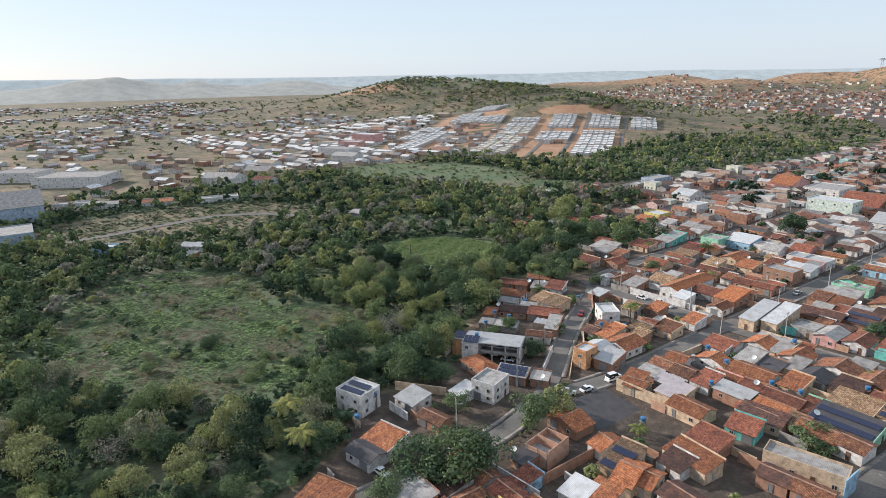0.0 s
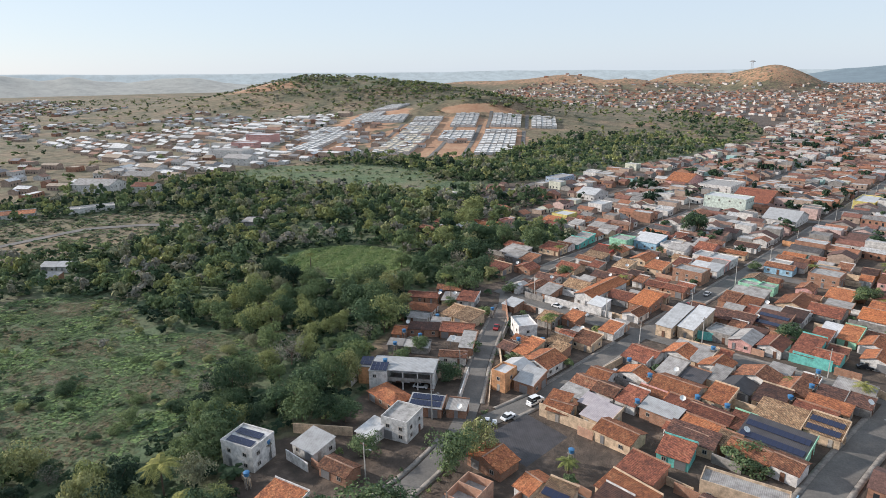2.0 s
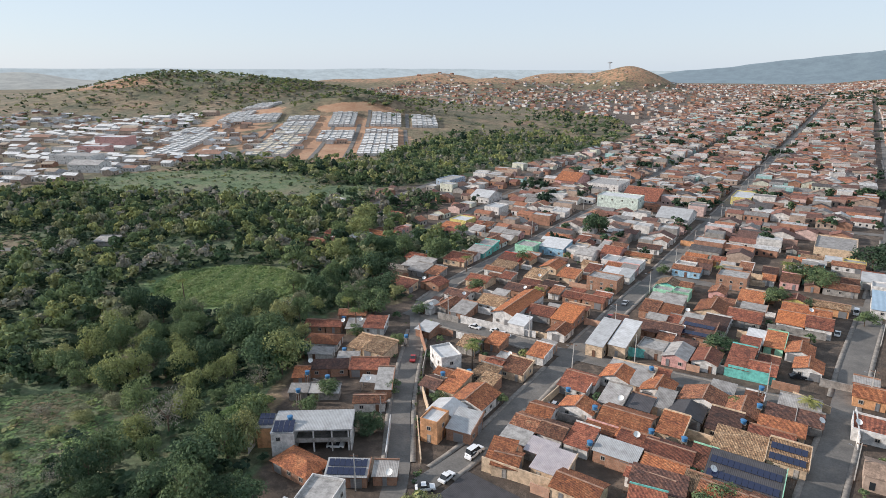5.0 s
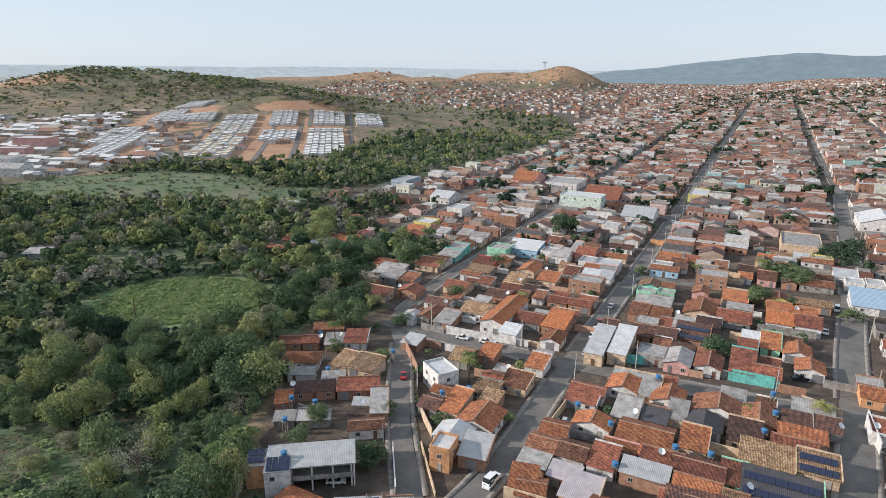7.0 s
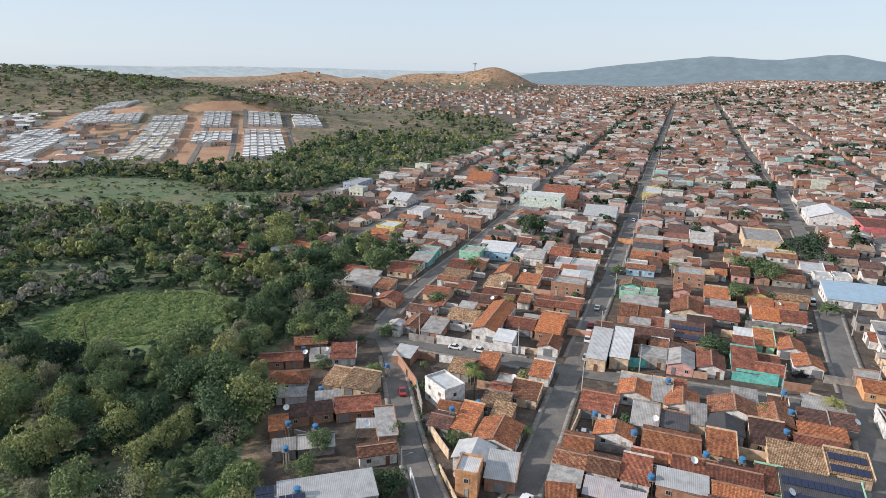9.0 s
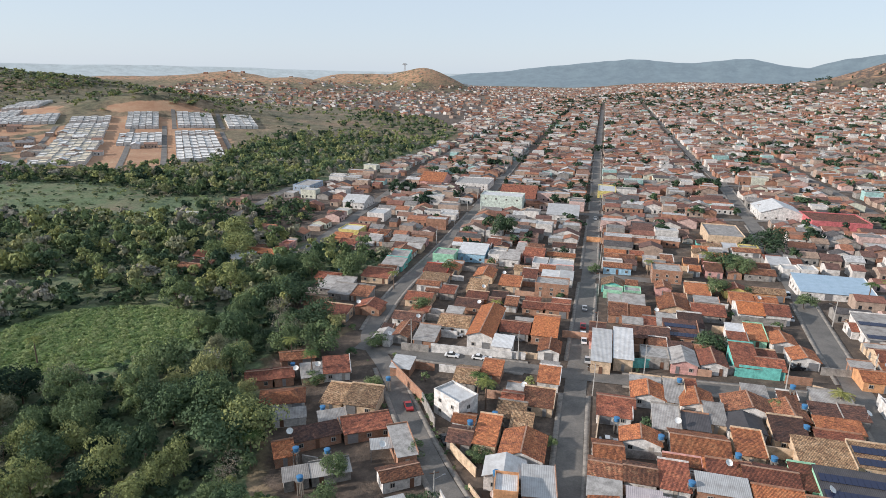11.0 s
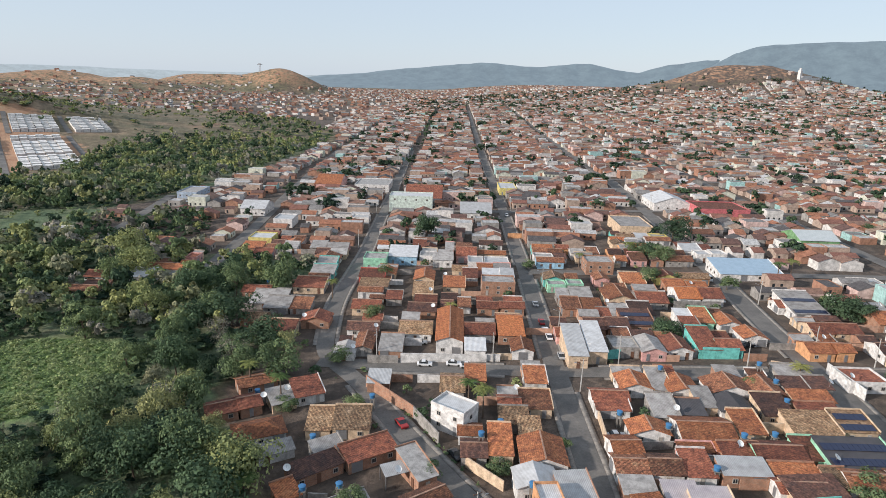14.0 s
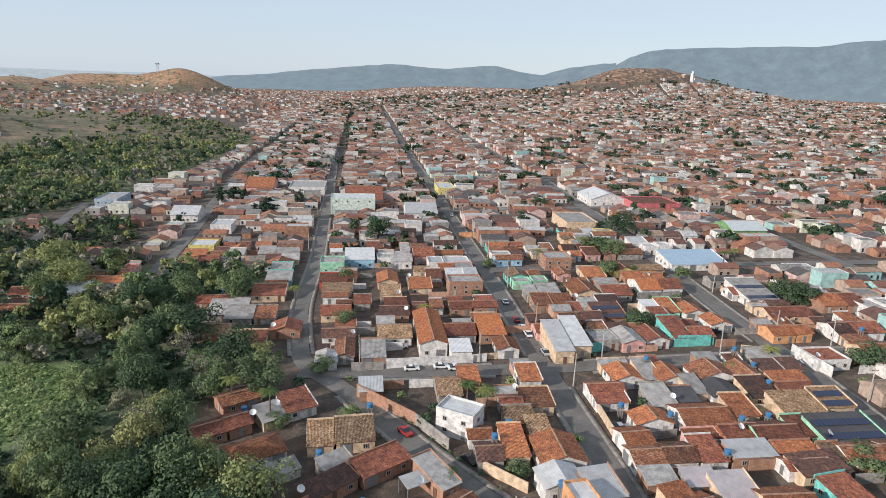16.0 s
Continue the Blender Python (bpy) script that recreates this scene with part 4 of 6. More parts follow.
# triangle south of cross, left of main
house(-43.0, -11.3, 6.0, 6.5, 0, 3.2, "sh", "w", "brick")
house(-24.2, -13.2, 6.1, 10.6, 0, 3.0, "gx", "t", "grey")
house(-18.3, -8.7, 5.7, 7.2, 0, 3.0, "sh", "o", "brick")
house(-23.7, -29.9, 9.4, 6.8, -34, 6.6, "f", "w", "white")
house(-10.7, -20.9, 5.5, 11.2, 0, 3.1, "gx", "r", "grey")
house(-4.5, -22.4, 7.8, 7.7, 0, 3.1, "sh", "ro", "cream")
house(-3.0, -7.5, 5.9, 12.4, 0, 3.1, "sh", "o", "white")
house(-10.2, -29.6, 7.3, 6.5, 0, 3.0, "sh", "t", "grey")
house(-7.1, -34.0, 5.3, 7.1, 0, 3.0, "sh", "t", "brick")
house(-20.3, -34.8, 5.3, 5.2, 0, 3.0, "gx", "o", "white")
house(-19.6, -41.9, 5.5, 7.2, 0, 3.0, "gx", "d", "grey")
house(-14.0, -39.9, 5.3, 10.5, 0, 3.2, "sh", "o", "cream")
house(-5.6, -43.5, 9.8, 10.7, 0, 3.5, "gy", "o", "white")
house(-8.2, -53.0, 8.4, 6.8, 4, 4.0, "gy", "w", "white")
# mid landmarks
house(-50.0, 211.0, 27.0, 15.0, 0, 10.0, "f", "w", "mintwhite")
house(83.4, 115.8, 13.6, 15.0, 0, 3.8, "sh", "w", "white")
house(86.5, 105.3, 13.1, 7.8, 0, 4.0, "f", "w", "white")
house(92.5, 84.7, 26.3, 16.2, 0, 3.2, "sh", "b", "white")
house(147.2, 137.3, 19.4, 20.0, 0, 5.0, "gx", "mw", "green")
house(130.0, 204.9, 29.8, 26.8, 0, 5.2, "f", "r", "redpink")
house(105.9, 222.9, 23.6, 28.3, 0, 5.0, "gy", "w", "white")
house(66.8, 159.7, 17.5, 28.0, 0, 5.4, "f", "g", "cream")
house(11.9, 271.0, 12.3, 27.5, 0, 5.0, "f", "w", "yellow")
house(-115.0, 169.1, 10.7, 14.4, 0, 5.0, "f", "w", "white")
house(-140.1, 200.5, 15.1, 20.6, 0, 5.0, "gx", "w", "white")
house(-113.6, 291.0, 18.8, 31.1, 0, 5.0, "gx", "o", "pink")
house(-81.5, 281.2, 25.2, 29.8, 0, 5.5, "f", "c", "white")
house(-12.1, 194.8, 18.4, 25.3, 0, 4.5, "gx", "w", "white")
house(-43.7, 243.8, 24.3, 36.8, 0, 4.5, "gx", "r", "brick")
house(-192.3, 236.1, 13.2, 24.1, 0, 6.5, "f", "c", "bluegrey")
# across right street
house(82.1, 11.5, 12.8, 12.6, 0, 3.3, "gx", "o", "orange")
house(81.0, -8.2, 10.6, 9.4, 0, 3.2, "f", "r", "white")
house(103.3, 11.7, 15.9, 16.2, 0, 3.4, "gx", "d", "white")
house(92.8, 43.4, 12.1, 17.2, 0, 3.2, "sh", "solar_g", "white")
house(92.2, 26.8, 15.0, 14.7, 0, 3.0, "gx", "r", "cream")
house(89.9, 47.2, 10.2, 11.8, 0, 3.0, "gx", "r", "white")
house(98.2, -3.1, 11.0, 14.4, 0, 3.2, "gx", "o", "cream")
house(116.6, 36.6, 15.8, 20.2, 0, 3.3, "gx", "o", "brick")
house(128.4, 29.2, 14.6, 13.7, 0, 3.6, "f", "c", "white")
house(-141.0, 86.6, 15.6, 14.6, 0, 3.0, "gx", "o", "white")
house(-145.8, 74.5, 10.5, 9.2, 0, 3.0, "sh", "w", "white")
house(-162.9, 73.2, 8.2, 9.3, 0, 3.0, "gx", "r", "white")
house(-158.5, 59.0, 10.6, 12.1, 0, 3.0, "gx", "ro", "cream")
house(-135.9, 99.8, 5.3, 11.4, 0, 3.5, "f", "r", "pink")
house(-114.9, 128.4, 11.5, 12.3, 0, 5.0, "f", "w", "yellow")
house(-95.5, 57.7, 10.5, 8.8, 0, 3.0, "gx", "r", "brick")
house(-88.5, 47.9, 12.8, 10.7, 0, 2.8, "sh", "g", "grey")
house(-80.4, 42.6, 16.2, 8.7, 0, 2.8, "sh", "g", "grey")
house(-68.0, 31.6, 9.5, 11.6, 0, 3.0, "gy", "r", "brick")
# turned plots
house(-76.1, -25.3, 12.8, 7.1, 28, 3.0, "gx", "r", "brick")
house(-74.4, -12.7, 10.1, 6.6, 32, 3.0, "gx", "ro", "brick")
house(-65.8, -21.0, 6.3, 7.2, 30, 2.8, "sh", "g", "cream")
house(-60.5, -16.9, 7.5, 8.7, 26, 3.0, "sh", "r", "white")
house(-66.7, -35.8, 11.4, 7.9, 25, 3.2, "hip", "o", "white")
house(-61.3, -42.4, 8.0, 4.1, 28, 2.6, "sh", "g", "white")
house(-49.6, -31.8, 14.5, 8.6, 3, 3.0, "sh", "t", "cream")
house(-50.3, -42.5, 6.6, 6.1, 32, 3.0, "sh", "g", "grey")
house(-51.6, -48.9, 11.5, 5.1, 37, 3.2, "sh", "d", "brick")
house(-41.5, -43.0, 11.8, 5.8, 32, 3.2, "sh", "r", "brick")
house(-55.2, -56.7, 4.6, 5.1, 35, 3.0, "sh", "o", "brick")
house(-34.9, -49.9, 6.5, 4.0, 25, 3.4, "carport", "w", "none")
house(-31.2, -48.8, 4.5, 10.4, 32, 3.6, "sh", "c", "brick")
house(-28.9, -58.0, 8.6, 5.2, 35, 3.2, "gx", "ro", "white")
house(-45.3, -61.3, 13.9, 4.1, 32, 3.0, "sh", "g", "grey")
modern_house(-34.7, -85.8, 35.6)
house(-24.3, -87.3, 11.8, 7.2, -2, 3.0, "hip", "o", "brick")
house(-13.2, -84.2, 9.4, 5.6, 31, 3.4, "sh", "solar_w", "brick")
house(-6.4, -79.8, 5.4, 4.6, 31, 3.0, "sh", "g", "brick")
house(-10.6, -95.0, 7.6, 8.8, 18, 6.0, "f", "c", "white")
house(-28.4, -126.4, 9.6, 8.2, 20, 6.6, "f", "solar_w", "white")
house(-6.9, -131.4, 9.6, 8.2, 15, 3.2, "sh", "o", "white")
house(-5.0, -137.3, 8.8, 6.1, 11, 3.2, "gx", "k", "white")
house(-7.7, -116.0, 8.4, 5.4, 11, 3.0, "gx", "ro", "brick")
house(20.3, -104.4, 6.4, 9.2, 10, 5.4, "ruin", "c", "brickpink")
house(19.6, -110.8, 4.8, 5.2, 2, 3.0, "sh", "k", "brick")
house(27.2, -92.4, 4.4, 8.3, -6, 3.0, "gx", "o", "white")
house(33.7, -95.1, 6.4, 11.2, 8, 3.0, "sh", "solar_t", "cream")
house(38.3, -98.0, 5.0, 10.9, 13, 3.4, "gx", "o", "cream")
house(41.9, -96.5, 3.9, 7.9, 12, 3.2, "gx", "o", "cream")
house(41.7, -86.8, 6.5, 6.6, -2, 3.0, "sh", "d", "white")
house(43.1, -83.1, 11.9, 6.7, -6, 3.6, "sh", "o", "cream")
house(41.4, -73.8, 8.9, 7.2, -2, 3.4, "sh", "r", "brick")
house(59.7, -67.6, 16.7, 5.7, 12, 4.6, "f", "g", "cream")
house(61.4, -75.5, 14.0, 6.1, 5, 3.4, "gx", "d", "brick")
house(58.6, -51.4, 15.3, 7.0, -4, 3.3, "gx", "ro", "white")
house(43.7, -54.4, 11.5, 6.6, 6, 3.2, "sh", "d", "cream")
house(43.4, -62.0, 7.4, 7.1, 9, 3.0, "sh", "r", "teal")
house(11.8, -61.6, 5.9, 8.2, 12, 3.2, "sh", "o", "cream")
house(23.1, -59.5, 7.7, 8.3, -0, 3.3, "sh", "l", "cream")
house(30.6, -63.9, 10.1, 7.8, -2, 3.4, "gx", "o", "cream")
house(49.6, -96.6, 7.5, 7.4, -4, 3.4, "gx", "d", "white")
house(39.2, -108.4, 6.3, 8.3, 8, 3.0, "sh", "o", "cream")
house(35.0, -110.4, 6.1, 6.8, 7, 3.0, "sh", "w", "white")
house(3.9, -151.9, 10.7, 7.7, 23, 3.2, "sh", "o", "brick")
house(-20.0, -114.4, 8.1, 7.4, 7, 3.0, "sh", "w", "white")
house(-14.3, -101.5, 5.1, 7.1, 5, 3.0, "sh", "w", "white")
house(12.0, -41.0, 6.4, 8.8, 4, 3.2, "gx", "o", "white")
house(14.1, -63.2, 6.0, 6.8, 12, 3.3, "gx", "o", "cream")
house(-6.8, -60.6, 4.8, 6.4, 6, 6.2, "f", "w", "orange")
house(-1.2, -56.0, 6.6, 8.6, 8, 3.8, "sh", "w", "brick")


def taken(cx, cy, rx, ry, gap=0.3):
    for px, py, qx, qy in PLACED:
        if abs(cx - px) < rx + qx + gap and abs(cy - py) < ry + qy + gap:
            return True
    for points, width in STREETS:
        if segment_distance(cx, cy, points) < width / 2 + 1.2 + min(rx, ry):
            return True
    return False


# warehouses and lone buildings beyond the wood
house(-399, -216, 92, 46, 88, 12, "gx", "g", "bluegrey", "warehouses")
house(-324, -208, 54, 28, 88, 7.5, "f", "g", "bluegrey", "warehouses")
house(-540, -133, 60, 38, 52, 9, "f", "g", "white", "warehouses")
house(-606, -172, 46, 30, 52, 9, "f", "g", "white", "warehouses")
house(-446, -30, 34, 20, 35, 7, "gx", "g", "white", "warehouses")
house(-470, 12, 26, 18, 35, 6, "gx", "g", "cream", "warehouses")
house(-412, -6, 18, 13, 35, 6, "gx", "r", "white", "warehouses")
house(-404, -132, 26, 14, 60, 4, "sh", "g", "white")
house(-388, -98, 22, 12, 70, 3.6, "sh", "o", "white")
house(-372, -58, 30, 11, 75, 3.4, "f", "c", "white")
house(-418, -150, 24, 12, 60, 4.4, "f", "c", "white")
house(-266, -152, 12, 8, 60, 3.6, "f", "w", "blue")
house(-238, -112, 14, 9, 40, 3.2, "gx", "w", "white")
house(-222, -120, 10, 7, 40, 3, "sh", "g", "brick")
house(-252, -3, 12, 8, 30, 3, "sh", "g", "grey")
house(-560, 140, 44, 20, 25, 8, "f", "g", "white", "warehouses")
house(-640, 225, 36, 22, 25, 12, "f", "w", "pink", "warehouses")
house(-500, 120, 30, 18, 25, 7, "gx", "g", "white", "warehouses")
house(-610, 185, 34, 16, 25, 9, "f", "w", "pink")

# the vacant asphalt plot by the fork, and a bare yard
PLACED.append((14.8, -77.4, 9.5, 9.0))
PLACED.append((26.5, -76.0, 5.5, 7.0))
lot = new("parking_plot", poly_mesh("parking_plot", box(-8.5, -8, -0.4, 8.5, 8, 0.16), ROOFS["k"]))
lot.matrix_basis = pose(14.8, -77.4, ground_z(14.8, -77.4), 0, 0, -6)
tagged(lot, "dark worn asphalt plot behind a low wall", "plot", kind="structure")

# plots along the streets near the walk
ROOF_MIX = ["r", "r", "r", "o", "o", "ro", "ro", "rt", "d", "d", "t", "g", "g", "w", "c"]
WALL_MIX = ["white", "white", "white", "white", "white", "pink", "cream", "cream", "brick", "brick", "grey", "grey", "pink", "teal", "mint", "blue", "yellow", "orange"]


OVERFLOW = []


def row_of_plots(x_front, side, y0, y1, deep):
    """Houses wall to wall along a street; side: +1 when the plots lie east of it."""
    y = y0
    while y < y1:
        w = rng.uniform(6.0, 9.5)
        x = rng.uniform(0.0, 1.5)
        while x < deep - 4:
            d = rng.uniform(8, 14) if x < 2 else rng.uniform(4, 9)
            d = min(d, deep - x)
            cx, cy = (x_front(y) if callable(x_front) else x_front) + side * (x + d / 2), y + w / 2
            free = float(wooded(cx, cy)) < 0.3 and not taken(cx, cy, d / 2, w / 2 - 0.2)
            if free and len(PLACED) >= 400:
                OVERFLOW.append((cx, cy, d, w - 0.3))
                PLACED.append((cx, cy, d / 2, w / 2))
            elif free:
                roof = rng.choice(ROOF_MIX)
                if roof == "c":
                    house(cx, cy, d, w - 0.4, 0, rng.choice((3.2, 3.4, 5.8)), "f", "c", rng.choice(WALL_MIX))
                else:
                    house(cx, cy, d, w - 0.3, 0, rng.uniform(2.8, 3.5), rng.choice(("gx", "gx", "gy", "sh") if roof not in "gw" else ("sh", "gx")), roof, rng.choice(WALL_MIX))
            x += d + rng.choice((0.0, 0.3, 1.5, 3.5))
        y += w


def right_street(gap):
    return lambda y: float(np.interp(y, [-170, -90, -42, -13, 28, 71, 159], [68, 69, 71, 74, 76, 80, 87])) + gap


row_of_plots(9.0, 1, -150, 6, 29)
row_of_plots(right_street(-5.0), -1, -150, 150, 36)
row_of_plots(9.2, 1, 6, 120, 30)
row_of_plots(-0.4, -1, 6, 120, 28)
row_of_plots(-60, 1, 8, 120, 28)
row_of_plots(-71, -1, 18, 120, 26)
row_of_plots(-121, 1, 104, 200, 26)
row_of_plots(-136, -1, 196, 330, 22)
row_of_plots(-205, -1, 135, 245, 14)
row_of_plots(right_street(5.0), 1, 6, 150, 34)
row_of_plots(right_street(5.0), 1, -150, -6, 34)


# ---- the joined rest of the town ----
class Pile:
    """Collects houses into one mesh of walls and roofs."""

    def __init__(self):
        self.v, self.f, self.slot, self.tone, self.n = [], [], [], [], 0

    def quad(self, pts, slot, tone):
        self.v += pts
        self.f.append((self.n, self.n + 1, self.n + 2, self.n + 3))
        self.slot.append(slot)
        self.tone += [tone] * 4
        self.n += 4

    def house(self, cx, cy, w, d, turn, h, tone_roof, tone_wall, flat=False):
        z = ground_z(cx, cy)
        c, s = math.cos(turn), math.sin(turn)
        at = lambda x, y, q: (cx + x * c - y * s, cy + x * s + y * c, z + q)
        X, Y, low = w / 2, d / 2, -2.0
        for a, b in (((-X, -Y), (X, -Y)), ((X, -Y), (X, Y)), ((X, Y), (-X, Y)), ((-X, Y), (-X, -Y))):
            self.quad([at(*a, low), at(*b, low), at(*b, h), at(*a, h)], 0, tone_wall)
        if flat:
            self.quad([at(-X, -Y, h - 0.3), at(X, -Y, h - 0.3), at(X, Y, h - 0.3), at(-X, Y, h - 0.3)], 1, tone_roof)
        else:
            r, e = Y * 0.36, 0.3
            for k in (-1, 1):
                self.quad([at(-X - e, k * (Y + e), h - 0.1), at(X + e, k * (Y + e), h - 0.1), at(X + e, 0, h + r), at(-X - e, 0, h + r)][::k], 1, tone_roof)
                self.quad([at(k * X, -Y, h), at(k * X, 0, h + r - 0.05), at(k * X, Y, h), at(k * X, 0, h)], 0, tone_wall)
        if h > 2.5 and w > 5:   # doors and windows
            for k in range(int(w / 3)):
                x = -X + 1.5 + k * 3
                self.quad([at(x - 0.5, -Y - 0.04, 0.3 if k % 3 == 0 else 1.0), at(x + 0.5, -Y - 0.04, 0.3 if k % 3 == 0 else 1.0), at(x + 0.5, -Y - 0.04, 2.1), at(x - 0.5, -Y - 0.04, 2.1)], 2, 0.5)

    def done(self, name, label, roof):
        me = mesh_of(name, np.array(self.v), np.array(self.f), [FAR_WALL, roof, GLASS], self.slot, attributes=[("tone", "FLOAT", self.tone)])
        tagged(new(name, me), label, "houses", kind="stuff")


def roof_tone():
    return rng.random()


pile = Pile()
columns = [-225, -150, -66, 4, 90, 168, 248, 330, 412, 495, 580, 665, 750, 840, 930, 1030, 1140, 1260]
crossings = [88, 207, 327, 447, 570, 690, 820, 950, 1090, 1240, 1400, 1580, 1780, 2000]
for a, b in zip(columns, columns[1:]):
    for ya in [k for k in range(-160, 1500, 8)]:
        for side, front in ((1, a + 4.6), (-1, b - 4.6)):
            y = ya + rng.uniform(-1.5, 2.5)
            if y < 105 and a < 90 and b < 170:
                continue
            if min(abs(y - q) for q in crossings) < 7 and rng.random() < 0.9:
                continue
            x, deep = rng.uniform(0, 3), (b - a) / 2 - 4.8
            while x < deep - 3:
                d = rng.uniform(6.5, 13)
                w = rng.uniform(5.8, 8.0)
                cx, cy = front + side * (x + d / 2), y
                if cx > west_edge(cy) + 4 and (cy > 320 or float(wooded(cx, cy)) < 0.3) and rng.random() < 0.93 and not (cy < 340 and taken(cx, cy, d / 2, w / 2, 0.1)):
                    tall = rng.random() < 0.13
                    turned = rng.random() < 0.42
                    t1 = 0.0 if not turned else math.pi / 2
                    flat = tall or rng.random() < 0.13
                    pile.house(cx, cy, w if turned else d, d if turned else w, t1 + rng.uniform(-0.05, 0.05) + 0.10 * math.sin(0.011 * cx + 0.7) * (cy > 330), 6.0 if tall else rng.uniform(2.7, 3.8), rng.choice((0.7, 0.9, 0.9)) if flat else roof_tone(), rng.random(), flat)
                x += d + rng.choice((0, 0.5, 3, 5))
for cx, cy, d, w in OVERFLOW:
    pile.house(cx, cy, d, w, 0, rng.uniform(2.8, 3.5), roof_tone(), rng.random(), rng.random() < 0.1)
pile.done("town_houses", "tiled and tin-roofed houses packed along straight streets", FAR_ROOF)

# the quarters at the foot of the hills and across the valley
pile = Pile()
for _ in range(9000):
    x, y = rng.uniform(-1500, 1900), rng.uniform(900, 3400)
    if x > 0 and y < 1480:
        continue
    if (x < west_edge(y) - 40 and y < 1060) or (x < -900 and y < 1500):
        continue
    z = ground_z(x, y) - 38 * float(smooth(-250, 500, x) * smooth(300, 1800, y))
    if z > 28 and rng.random() < 0.93:
        continue
    pile.house(x, y, rng.uniform(8, 17), rng.uniform(7, 10), rng.uniform(-0.5, 0.5) + rng.choice((0, math.pi / 2)), rng.uniform(2.8, 5.5), roof_tone(), rng.random() * 0.6, rng.random() < 0.15)
pile.done("hillside_houses", "far-off houses scattered at the foot of dry hills", FAR_ROOF)

# white quarter west of the wood, and the plain behind it
pile = Pile()
for k in range(30):
    for j in range(26):
        x, y = -905 + k * 15 + rng.uniform(-2, 2), 40 + j * 17 + rng.uniform(-2, 2)
        if 0.4 * (x + 450) + y * 1.0 > 330 or wooded(x, y) > 0.1 or meadow(x, y) > 0.3 or estate(x, y) < 1.05 or j % 5 == 4 or rng.random() < 0.22:
            continue
        big = rng.random() < 0.06
        pile.house(x, y, 24 if big else rng.uniform(9, 13), 14 if big else rng.uniform(8, 11), 0.4, 6 if big else rng.uniform(3, 4.5), rng.random() if rng.random() < 0.7 else 0.2, rng.random() * 0.4, rng.random() < 0.2)
for _ in range(3400):
    x, y = rng.uniform(-2600, -380), rng.uniform(-900, 420)
    if wooded(x, y) > 0.05 or meadow(x, y) > 0.3 or oval(x, y, -316, -104, 100, 62, 78) < 1 or (x > -440 and y > -120):
        continue
    if math.sin(x * 0.011 + 1.2) + math.sin(y * 0.013 + 0.4 * x * 0.01) < -0.1:
        continue
    if taken(x, y, 8, 8):
        continue
    pile.house(x, y, rng.uniform(8, 18), rng.uniform(7, 11), 0.6 + rng.choice((0, math.pi / 2)), rng.uniform(3, 5), rng.random(), rng.random() * 0.5, rng.random() < 0.2)
pile.done("valley_houses", "pale-roofed houses and sheds on the plain beyond a wood", VALLEY_ROOF)

# the new estate on the slope: terraces in straight rows on red earth
pile = Pile()
across, along = Vector((0.799, 0.602)), Vector((-0.602, 0.799))
BLOCKS = [  # centre, width, length, roof tone
    (-500, 350, 45, 215, 0.78), (-585, 465, 47, 74, 0.1), (-543, 507, 42, 84, 0.1), (-478, 417, 44, 66, 0.1), (-406, 415, 44, 205, 0.1), (-498, 547, 48, 84, 0.1),
    (-452, 577, 42, 84, 0.1), (-655, 455, 54, 56, 0.1), (-705, 452, 38, 98, 0.1), (-583, 279, 32, 175, 0.1), (-640, 320, 40, 120, 0.1), (-800, 585, 46, 130, 0.1)]
for cx, cy, wide, long, tone in BLOCKS:
    for k in range(int(long / 10.4)):
        if rng.random() < 0.04:
            continue
        for j in range(int(wide / 7.2)):
            p = Vector((cx, cy)) + across * ((j + 0.5) * 7.2 - wide / 2) + along * ((k + 0.5) * 10.4 - long / 2)
            mixed_tone = tone if rng.random() < 0.72 else rng.choice((0.1, 0.4))
            pile.house(p.x, p.y, 10.4, 6.7, math.atan2(along.y, along.x), 3.1 + 0.5 * (k % 2) + 0.6 * (j % 2), mixed_tone, 0.1, True)
pile.done("estate_terraces", "rows of new white-roofed terraced houses on a red slope", ESTATE_ROOF)
for cx, cy, reach in ((-460, 375, 130), (-432, 395, 130), (-372, 420, 110), (-535, 340, 120), (-612, 285, 110), (-520, 530, 50), (-475, 562, 50)):
    a, b = Vector((cx, cy)) - along * reach, Vector((cx, cy)) + along * reach
    tagged(new("road", mesh_of("road", *ribbon([tuple(a), tuple(b)], -2.5, 2.5, 0.35), [ASPHALT])), "new straight estate street on a slope", "road", kind="structure")


